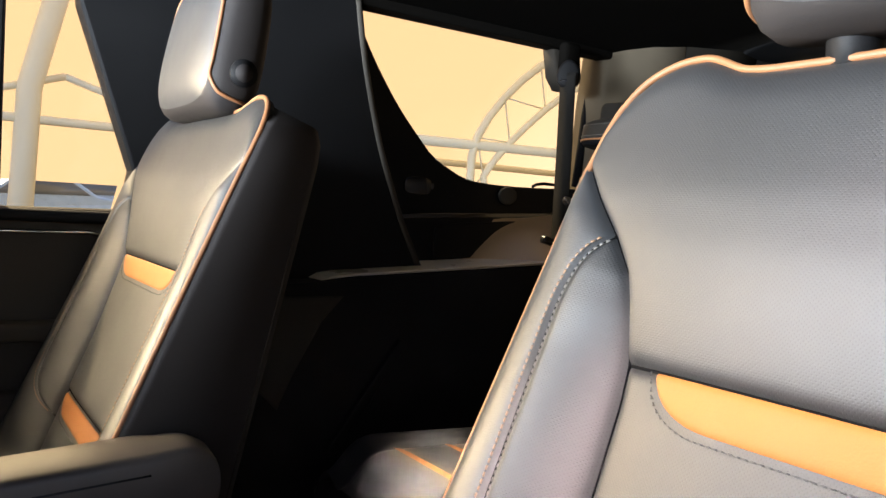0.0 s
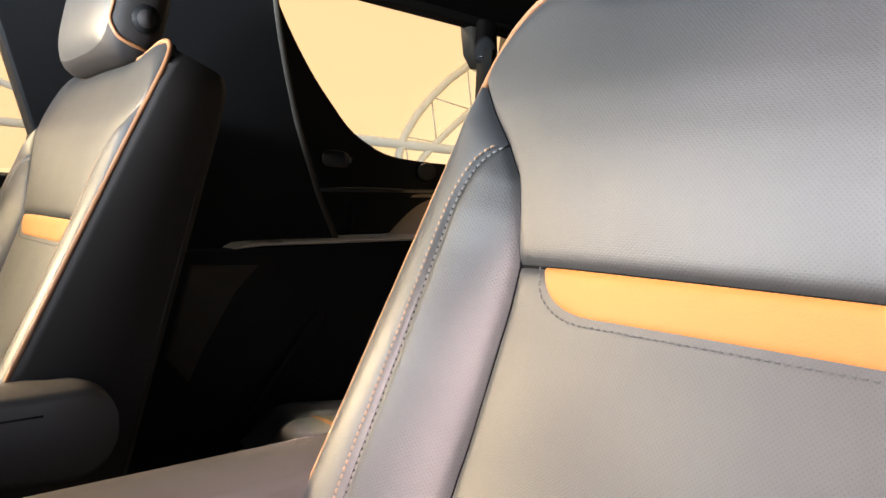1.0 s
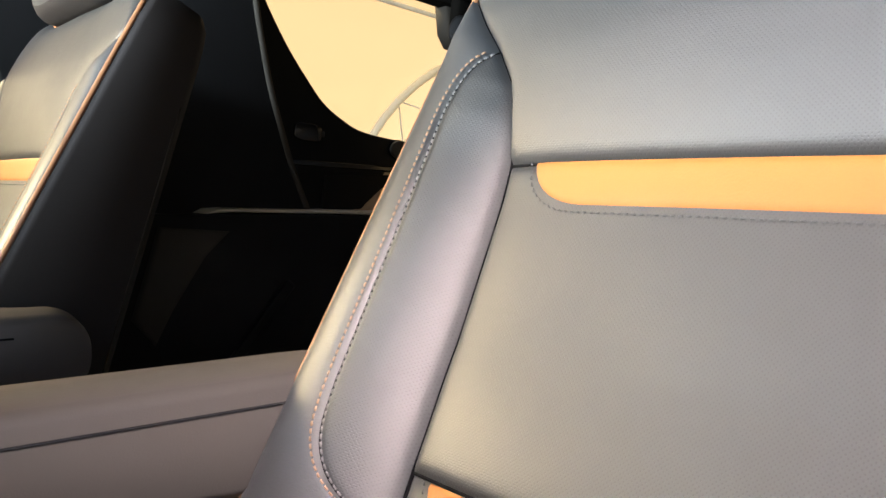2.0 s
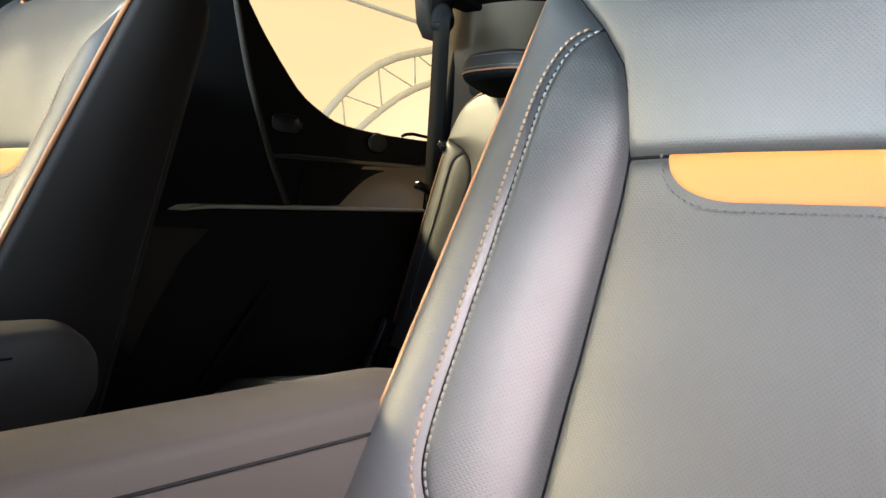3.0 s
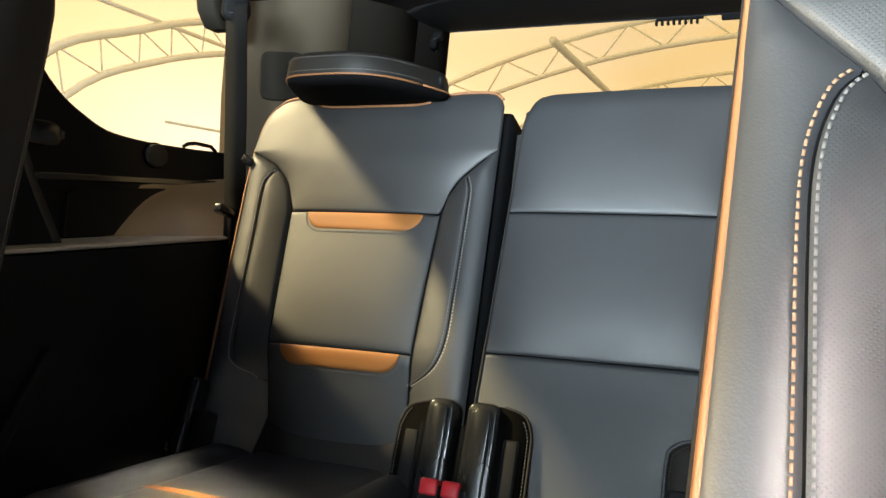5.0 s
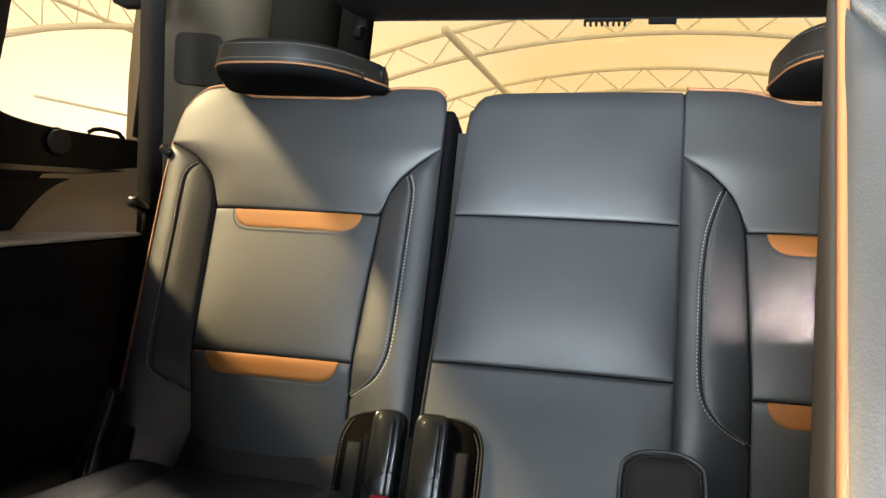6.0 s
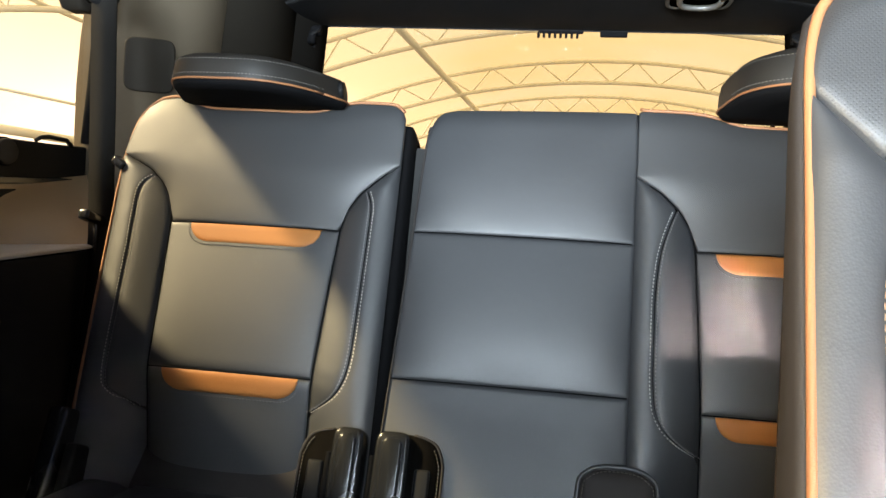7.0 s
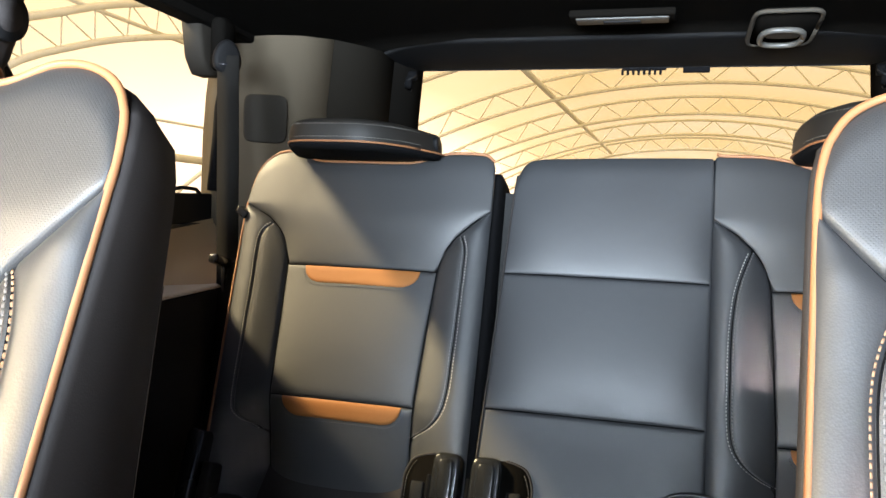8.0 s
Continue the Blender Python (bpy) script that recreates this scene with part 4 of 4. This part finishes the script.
# unseen blocks sized to cut the windscreen light, where front seats would be
for tag, a, b in (("left", -0.80, -0.12), ("right", 0.16, 0.80)):
    structure("wall_front_seat_" + tag, box(a, b, -1.00, -0.90, 0.0, 1.11, 0.04), SIDE_LEATHER, "plain black block, unseen, that shapes the windscreen light", "wall", True)
# unseen block raised to cut windscreen light between the front seats
structure("wall_front_console", box(-0.117, 0.157, -1.40, -0.90, 0.0, 0.96, 0.02), PLASTIC, "plain black block, unseen, that cuts the windscreen light", "wall", True)
structure("wall_front", box(-0.95, 0.95, -1.80, -1.72, 0.0, 0.90), PLASTIC, "black dashboard bulkhead", "wall")

# ---- outside ----
gz = -0.62
structure("ground", box(-600, 600, -600, 600, gz - 0.5, gz), GROUND, "pale grey concrete ground under the tent", "ground")


def arch(y, r, cx, top, n=48, span=1.0):
    """Points of a bow across x: its radius, its middle and its crown's height."""
    return [Vector((cx + r * math.sin(a), y, top - r + r * math.cos(a))) for a in np.linspace(-span, span, n + 1)]


def canopy(u, v):
    a = -1.25 + 2.5 * u
    return Vector((1.0 + 21.0 * math.sin(a), 2.6 + 62 * v - 0, 6.2 - 21 + 21 * math.cos(a) + 0.12 * math.cos(v * 62 / 7 * 2 * math.pi)))


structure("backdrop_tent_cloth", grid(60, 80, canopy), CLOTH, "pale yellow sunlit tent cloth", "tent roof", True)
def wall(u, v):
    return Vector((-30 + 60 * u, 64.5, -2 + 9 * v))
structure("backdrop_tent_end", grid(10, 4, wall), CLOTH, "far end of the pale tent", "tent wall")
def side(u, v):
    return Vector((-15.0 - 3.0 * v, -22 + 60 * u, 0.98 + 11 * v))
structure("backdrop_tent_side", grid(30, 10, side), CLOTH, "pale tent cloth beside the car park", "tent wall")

for y in (16.6, 22.8, 28.8, 34.9, 41.2):
    truss = thing("tent_truss", "white steel lattice arch that carries the tent", "tent truss", "tent trusses", (1.0, y, 5.7))
    off = -Vector(truss.location)
    up, low = arch(y, 20.5, 1.0, 5.75, 60), arch(y, 19.9, 1.0, 5.15, 60)
    part("upper_chord", tube([p + off for p in up], 0.055), STEEL, truss)
    part("lower_chord", tube([p + off for p in low], 0.055), STEEL, truss)
    for i in range(12, 48):
        a, b = (up[i], low[i + 1]) if i % 2 else (low[i], up[i + 1])
        part("brace", tube([a + off, b + off], 0.022, 6), STEEL, truss)
purlin = thing("tent_purlin", "white steel tie running along the tent roof", "tent purlin", "", (-3, 30, 5))
part("tie", tube([(-0.35, -16, -0.45), (-0.3, 16, 0.35)], 0.08), STEEL, purlin)
post = thing("tent_post", "white steel tent post with beams and braces", "tent post", "", (-9.0, 0.74, gz))
part("column", tube([(0, 0, 0), (0, 0.10, 2.6), (0, 0.85, 5.8)], 0.13, 12), STEEL, post)
part("beam", tube([(0, -9, 2.28), (0, 9, 2.22)], 0.05), STEEL, post)
part("brace", tube([(0, 0.45, 2.75), (0, -2.2, 1.9)], 0.04), STEEL, post)
part("brace", tube([(0, 0.45, 2.75), (0, 2.6, 2.1)], 0.04), STEEL, post)
# unseen glowing sheet added over the posts to light them warmly
def flank(u, v):
    return Vector((-6.6 - 9.6 * u, -22 + 24.4 * v, 5.3 + 2.0 * u))


structure("backdrop_tent_flank", grid(10, 12, flank), CLOTH, "unseen glowing sheet added to light the posts", "tent roof")
leg = thing("tent_mast", "white steel lattice leg of a tent arch", "tent leg", "", (-7.0, 5.4, gz))
outer = [Vector((0, y, z)) for y, z in smoothed([(-0.09, -0.97), (-0.06, 1.7), (0.06, 2.52), (0.91, 3.4), (2.1, 3.89), (3.25, 4.31), (5.44, 4.92)], 28)]
inner = [Vector((0, y, z)) for y, z in smoothed([(0.19, -0.97), (0.19, 1.58), (0.23, 2.1), (1.31, 3.07), (2.4, 3.56), (3.61, 3.95), (5.62, 4.44)], 28)]
part("chord", tube(outer, 0.052), STEEL, leg)
part("chord", tube(inner, 0.046), STEEL, leg)
for i in range(8, 27, 2):
    part("lacing", tube([outer[i], inner[i + 1]], 0.011, 6), STEEL, leg)
    part("lacing", tube([inner[i + 1], outer[i + 2]], 0.011, 6), STEEL, leg)
part("eaves_beam", tube([(0, -0.9, 2.32), (0, 6.04, 2.42)], 0.06), STEEL, leg)
part("ridge_tie", tube([(0, -0.63, 4.1), (0, 6.04, 4.13)], 0.03), STEEL, leg)
part("lower_tie", tube([(0, 2.7, 2.86), (0, 6.04, 2.95)], 0.02), STEEL, leg)


def parked_car(x, y, paint, label):
    car = thing("parked_car", label, "car", "parked cars", (x, y, gz))
    tall = 1.22
    prof = [(p, q * tall) for p, q in [(-2.2, 0.35), (-2.25, 0.7), (-2.0, 0.92), (-1.1, 1.0), (-0.5, 1.42), (0.9, 1.45), (1.6, 1.05), (2.15, 0.98), (2.25, 0.6), (2.2, 0.35)]]
    part("body", slab(prof, -0.9, 0.9, lambda p, q, h: (h, p, q), 0.08), paint, car)
    win = [(p, q * tall) for p, q in [(-0.95, 1.02), (-0.45, 1.36), (0.85, 1.38), (1.4, 1.06)]]
    part("side_glass", slab(win, -0.915, 0.915, lambda p, q, h: (h, p, q)), CARGLASS, car)
    for wy in (-1.4, 1.4):
        for wx in (-0.86, 0.86):
            part("wheel", tube([(wx - 0.1, wy, 0.33), (wx + 0.1, wy, 0.33)], 0.33, 20), TYRE, car)
    return car


parked_car(-24.0, 2.6, CARBLUE, "pale blue saloon car parked beyond the tent posts")
parked_car(-25.5, 7.6, CARWHITE, "white saloon car parked beyond the tent posts")
parked_car(-24.5, -2.9, CARWHITE, "white saloon car parked beyond the tent posts")
parked_car(-30.0, 5.0, CARBLUE, "pale blue saloon car parked beyond the tent posts")


# ---- fittings of the third row ----
XW = XQ
belt = thing("seat_belt", "black woven seat belt hanging at the rear side window", "seat belt", "", (-0.80, 1.17, 0.9))
off = -Vector(belt.location)


def strap(points, wide, thick=0.0016):
    """A flat band along places; its width lies along the car."""
    pts = smoothed(points, 40)
    rings = [[Vector((p[0] + e * thick * 0.2 + f * wide * 0.49, p[1] - e * thick + f * wide * 0.11, p[2])) + off for e, f in ((-1, -1), (1, -1), (1, 1), (-1, 1))] for p in pts]
    return loft(rings)


structure("trim_window_seal", tube([(XQ + 0.006, 1.392, 1.42), (XQ + 0.010, 1.380, 1.30), (XQ + 0.010, 1.368, 1.15), (XQ + 0.006, 1.358, 1.02)], 0.014), DEEP, "black rubber seal at the rear of the side window", "window seal", True)
part("strap", strap([(-0.797, 1.161, 1.300), (-0.794, 1.159, 1.22), (-0.788, 1.156, 1.10), (-0.782, 1.152, 0.96), (-0.777, 1.150, 0.86), (-0.771, 1.142, 0.80)], 0.046), BELT, belt, "black belt webbing")
part("lower_strap", strap([(-0.775, 1.154, 0.87), (-0.767, 1.138, 0.783), (-0.766, 1.121, 0.69), (-0.766, 1.103, 0.59), (-0.764, 1.08, 0.46)], 0.044), BELT, belt)
part("latch_plate", box(-0.812, -0.790, 1.115, 1.192, 0.862, 0.882, 0.006, Matrix.Translation(off + Vector((0.022, -0.022, -0.006))) @ Matrix.Translation((0, 1.15, 0.87)) @ Matrix.Rotation(radians(-14), 4, "X") @ Matrix.Translation((0, -1.15, -0.87))), GLOSS, belt, "black belt latch plate")
part("latch_tongue", box(-0.784, -0.776, 1.135, 1.165, 0.800, 0.866, 0.004, Matrix.Translation(off)), GLOSS, belt)
part("stop_button", tube([Vector((-0.782, 1.160, 0.806)) + off, Vector((-0.768, 1.160, 0.806)) + off], 0.010, 16), GLOSS, belt)
anchor = [(0.031 * math.cos(a), 0.037 * math.sin(a) - 0.004 * math.cos(2 * a)) for a in np.linspace(0, 2 * math.pi, 33)[:-1]]
ring = part("anchor_plate", slab(anchor, -0.010, 0.012, lambda p, q, h: Vector((-0.806 + 0.64 * p + 0.768 * h, 1.170 + 0.768 * p - 0.64 * h, 1.294 + q)) + off, 0.009), PLASTIC, belt, "rounded black upper belt anchor")
part("anchor_slot", slab([(0.023 * math.cos(a), -0.014 + 0.0035 * math.sin(a)) for a in np.linspace(0, 2 * math.pi, 21)[:-1]], 0.011, 0.0135, lambda p, q, h: Vector((-0.806 + 0.64 * p + 0.768 * h, 1.170 + 0.768 * p - 0.64 * h, 1.294 + q)) + off), GLOSS, ring, "glossy slot that guides the webbing")
part("anchor_cover", box(-0.846, -0.812, 1.160, 1.220, 1.270, 1.385, 0.014, Matrix.Translation(off)), MATTE, belt)
tagged(part("belt_guide_cover", slab([(1.175, 1.40), (1.275, 1.40), (1.285, 1.32), (1.262, 1.272), (1.222, 1.272), (1.195, 1.305)], XL - 0.07, XL - 0.02, yz, 0.008), PLATE), "grey moulded belt height cover above the window", "belt cover")

# quarter trim details
structure("trim_groove", box(XW - 0.004, XW + 0.006, 0.76, 1.38, -0.007, 0.007, 0.003, Matrix.Translation((0, 1.0, 0.921)) @ Matrix.Rotation(radians(2.8), 4, "X") @ Matrix.Translation((0, -1.0, 0))), GLOSS, "glossy black line across the side trim", "trim groove")
pocket = [(0.878, 0.805), (1.045, 0.812), (1.10, 0.85), (1.148, 0.905), (1.14, 0.913), (0.90, 0.896), (0.884, 0.885)]
structure("trim_speaker", slab(pocket, XW - 0.002, XW + 0.008, yz, 0.003), PLASTIC, "dark speaker panel in the side trim", "speaker panel")
def bulge(u, v):
    y = 0.97 + 0.47 * u + 0.10 * v * (1 - u)
    rise = min(1.0, u / 0.42)
    rise = rise * rise * (3 - 2 * rise)
    return Vector((XW + 0.004 + 0.160 * rise * (1 - v) ** 1.5, y, 0.800 + 0.036 * u + (0.115 + 0.012 * u) * v))


structure("trim_bulge", grid(32, 16, bulge), LIT_TRIM, "grey moulded bulge of the side trim", "side trim", True)
oval = [(1.11 + 0.030 * math.cos(a), 0.980 + 0.024 * math.sin(a)) for a in np.linspace(0, 2 * math.pi, 37)[:-1]]
knob = tagged(part("trim_knob", slab(oval, XW - 0.002, XW + 0.012, yz, 0.004), PILLAR), "oval dark grey cap in the side trim", "cap")
part("shadow_gap", slab([(1.11 + (y - 1.11) * 1.12, 0.980 + (z - 0.980) * 1.12) for y, z in oval], XW - 0.004, XW + 0.004, yz), DEEP, knob)
outlet = tagged(part("socket_bezel", slab([(0.775 + 0.040 * math.copysign(abs(math.cos(a)) ** 0.6, math.cos(a)) + 0.05, 0.988 + 0.022 * math.copysign(abs(math.sin(a)) ** 0.6, math.sin(a))) for a in np.linspace(0, 2 * math.pi, 29)[:-1]], XW - 0.002, XW + 0.008, yz, 0.002), GLOSS), "glossy black socket bezel in the side trim", "power socket")
part("lens", box(XW + 0.007, XW + 0.010, 0.863, 0.869, 0.982, 0.996, 0.001), LENS, outlet, "small pale indicator")
tagged(part("window_clip", tube([(XQ - 0.0, 1.20, 1.010), (XQ + 0.002, 1.212, 1.017), (XQ + 0.004, 1.235, 1.021), (XQ + 0.004, 1.29, 1.020), (XQ + 0.002, 1.31, 1.010)], 0.0045), PLASTIC), "glossy black clip at the foot of the window", "clip")
structure("trim_rib", box(-0.790, -0.772, 0.61, 0.635, 0.37, 0.66, 0.006, Matrix.Translation((0, 0.62, 0.52)) @ Matrix.Rotation(radians(-36), 4, "X") @ Matrix.Translation((0, -0.62, -0.52))), PLASTIC, "slanting rib in the lower side trim", "rib")
structure("trim_wheel_cover", slab([(0.36, 0.55), (0.40, 0.735), (0.55, 0.735), (0.50, 0.68), (0.44, 0.57), (0.41, 0.50)], -0.80, -0.776, yz, 0.008), PILLAR, "grey moulded corner of the side trim", "side trim", True)

# rear pillar panel
COVER = Matrix.Translation((-0.830, 1.387, 1.198)) @ Matrix.Rotation(radians(28), 4, "Z")


def cover_plate(wide, high, low, top):
    """A plate with well rounded corners on the rear pillar."""
    turn = np.linspace(0, 2 * math.pi, 49)[:-1]
    ring = [(wide * math.copysign(abs(math.cos(a)) ** 0.35, math.cos(a)), high * math.copysign(abs(math.sin(a)) ** 0.35, math.sin(a))) for a in turn]
    return slab(ring, -top, -low, lambda p, q, h: COVER @ Vector((p, h, q)), 0.003)


cover = tagged(part("pillar_cover", cover_plate(0.052, 0.058, -0.004, 0.004), PLATE), "square dark cover in the rear pillar", "cover")

structure("trim_pillar_seam", tube([(-0.773, 1.440, z) for z in np.linspace(1.14, 1.26, 5)] + [(-0.771, 1.441, 1.30), (-0.768, 1.443, 1.36), (-0.764, 1.445, 1.42)], 0.0022), DEEP, "dark joint line in the rear pillar trim", "trim joint", True)

# tailgate fittings
for e in (-1, 1):
    hinge = thing("tailgate_hinge", "small black tailgate hinge at the window corner", "hinge", "tailgate hinges", (e * 0.575, 1.72, 1.36))
    part("arm", tube([(0, 0.04, 0.02), (e * 0.006, 0.0, 0.0), (0, -0.03, -0.035)], 0.010), DEEP, hinge)
    part("pin", tube([(-0.014, 0.0, 0.0), (0.014, 0.0, 0.0)], 0.013, 12), DEEP, hinge)
    part("spring", tube([(e * 0.012 * math.sin(t * 5), -0.012 + 0.012 * math.cos(t * 5), -0.04 + 0.04 * t) for t in np.linspace(0, 1, 30)], 0.004, 6), PLASTIC, hinge)
brake = thing("brake_lamp", "black high brake lamp housing at the top of the rear window", "brake lamp", "", (0.03, 1.772, 1.375))
part("housing", box(-0.05, 0.06, -0.012, 0.0, 0.0, 0.014, 0.003), DEEP, brake)
for i in range(8):
    part("rib", box(-0.052 + i * 0.0135, -0.046 + i * 0.0135, -0.014, -0.002, -0.011, 0.002, 0.001), DEEP, brake)
part("camera_pod", box(0.10, 0.165, -0.014, 0.0, -0.007, 0.010, 0.003), DEEP, brake)

# ceiling fittings
lamp = thing("ceiling_lamp", "slim reading lamp with a clear lens in the headliner", "ceiling lamp", "", (-0.004, 1.437, 1.427))
part("bezel", box(-0.112, 0.112, -0.034, 0.034, -0.006, 0.010, 0.005), HEADLINER, lamp)
part("lens", box(-0.098, 0.098, -0.022, 0.024, -0.010, -0.004, 0.003), LENS, lamp, "clear ribbed lens")
part("switch", box(-0.04, 0.04, -0.006, 0.014, -0.013, -0.008, 0.002), PLASTIC, lamp)
hook = thing("belt_holder", "recessed grey belt holder in the headliner", "belt holder", "", (0.330, 1.505, 1.421))
rim = [(0.066 * math.copysign(abs(math.cos(a)) ** 0.3, math.cos(a)), 0.105 * math.copysign(abs(math.sin(a)) ** 0.3, math.sin(a))) for a in np.linspace(0, 2 * math.pi, 49)]


def sloped(p, q, h):
    """A place on the holder, which follows the headliner down to the header."""
    return (p, q, h - 0.10 * (q + 0.10))


part("bezel", tube([sloped(p, q, -0.002) for p, q in rim], 0.0048, 8), PILLAR, hook, "thin grey bezel with rounded corners")
part("recess", slab([(p * 0.97, q * 0.97) for p, q in rim[:-1]], -0.003, 0.006, sloped), MATTE, hook, "black recess behind the belt tongue")
grip = [(0.043 * math.copysign(abs(math.cos(a)) ** 0.7, math.cos(a)), 0.030 + 0.050 * math.copysign(abs(math.sin(a)) ** 0.7, math.sin(a))) for a in np.linspace(0, 2 * math.pi, 41)]
part("tongue", tube([sloped(p, q, -0.012) for p, q in grip], 0.0062, 10), HOOKGREY, hook, "pale grey plastic loop")
part("tongue_plate", slab([(p * 0.85, q * 0.5 - 0.010) for p, q in grip[:-1]], -0.015, -0.006, sloped, 0.003), PILLAR, hook, "grey tongue folded into its holder")

# hinge covers, buckles and their recesses at the foot of the bench
TILT3 = Matrix.Rotation(radians(-22), 4, "X")
for x0, x1, label in ((-0.251, -0.203, "black plastic hinge cover beside the split"), (-0.184, -0.131, "black plastic hinge cover of the middle seat")):
    m = Matrix.Translation(((x0 + x1) / 2, 0.955, 0.47))
    cov = thing("hinge_cover", label, "hinge cover", "hinge covers", ((x0 + x1) / 2, 0.955, 0.47))
    w = (x1 - x0) / 2
    head = [(-w, -0.12), (w, -0.12)] + [(w * math.copysign(abs(math.cos(a)) ** 0.5, math.cos(a)), 0.074 + 0.024 * math.sin(a) ** 0.6) for a in np.linspace(0, math.pi, 15)]
    part("shell", slab(head, -0.040, 0.03, lambda p, q, h: TILT3 @ Vector((p, h, q)), 0.006), SATIN, cov)
    part("spine", slab([(p * 0.62, q - 0.010) for p, q in head], -0.0445, -0.038, lambda p, q, h: TILT3 @ Vector((p, h, q)), 0.004), SATIN, cov, "raised glossy spine")
    part("inner_rib", box(-w - 0.010, -w - 0.001, -0.03, 0.03, -0.12, 0.06, 0.003, TILT3), DEEP, cov)
for x0, x1 in ((-0.306, -0.256), (-0.128, -0.080)):
    front = -0.026 if x0 < -0.2 else -0.038
    well = thing("belt_well", "near-black slab drawn as a dark recess in the seat foot, edge stitched", "recess", "belt wells", ((x0 + x1) / 2, 0.975, 0.48))
    w = (x1 - x0) / 2
    e = -1 if x0 < -0.2 else 1
    edge = smoothed(((w * e, -0.10), (w * e, 0.020), (w * e * 0.9, 0.045), (w * e * 0.5, 0.066), (-w * e * 0.2, 0.075), (-w * e, 0.079)), 40)
    # near-black slab set proud of the seat for the recess's dark depth
    part("lining", slab([(p, q) for p, q in edge] + [(-w * e - 0.018 * e, 0.079), (-w * e - 0.018 * e, -0.12), (w * e, -0.12)], front - 0.0015, 0.03, lambda p, q, h: TILT3 @ Vector((p, h, q))), MATTE, well)
    part("rim", tube([TILT3 @ Vector((p, front, q)) for p, q in edge], 0.0022), SIDE_LEATHER, well, "leather rim round the recess")
    part("stitching", stitches([TILT3 @ Vector((p - e * 0.0050, front - 0.0025, q - 0.004)) for p, q in edge[:34]], (0, -1, 0.3), 0.0034, 0.0022), DIM_THREAD, well)
    part("belt_stub", box(-0.014 - e * 0.004, 0.010 - e * 0.004, front - 0.005, front, -0.12, 0.030, 0.004, TILT3), PLASTIC, well, "dark plastic belt guide in the recess")
for x0, tag in ((-0.206, "red"), (-0.172, "red"), (0.185, "red"), (0.142, "black")):
    y0, z0 = (0.865, 0.462) if x0 < 0 else (0.885, 0.490)
    buckle = thing("belt_buckle", "belt buckle with a red release button" if tag == "red" else "plain black belt buckle", "belt buckle", "belt buckles", (x0, y0, z0))
    part("body", box(-0.017, 0.017, -0.012, 0.012, -0.075, 0.004, 0.005, Matrix.Rotation(radians(-25), 4, "X")), GLOSS, buckle)
    part("button", box(-0.014, 0.014, -0.0145, 0.004, -0.014, 0.010, 0.004, Matrix.Rotation(radians(-25), 4, "X")), RED if tag == "red" else GLOSS, buckle, "red release button" if tag == "red" else "")
well = thing("buckle_well", "black stitched buckle recess between two seats", "recess", "", (0.176, 0.95, 0.46))
part("lining", box(-0.056, 0.056, -0.040, 0.02, -0.10, 0.086, 0.020, TILT3, 4), SIDE_LEATHER, well)
arc = [(-0.056, -0.10), (-0.056, 0.050), (-0.046, 0.076), (-0.022, 0.087), (0.022, 0.087), (0.046, 0.076), (0.056, 0.050), (0.056, -0.10)]
part("rim", tube([TILT3 @ Vector((p[0] * 1.02, -0.036, p[1] * 1.01)) for p in smoothed(arc, 40)], 0.0032), BLACK_LEATHER, well, "raised leather rim")
part("stitching", stitches([TILT3 @ Vector((p[0] * 0.90, -0.0415, p[1] * 0.93)) for p in smoothed(arc, 60)], (0, -1, 0.3), 0.0034, 0.0024), DIM_THREAD, well)
lever = thing("seat_lever", "black plastic folding lever at the seat's outer foot", "lever", "", (-0.705, 0.955, 0.46))
part("body", box(-0.020, 0.014, -0.05, 0.02, -0.10, 0.095, 0.010, TILT3), SATIN, lever)
part("slot", box(-0.006, 0.004, -0.053, -0.045, -0.07, -0.01, 0.002, TILT3), PLASTIC, lever)
part("guard", box(0.020, 0.040, -0.04, 0.02, -0.10, 0.04, 0.006, TILT3), PLASTIC, lever)
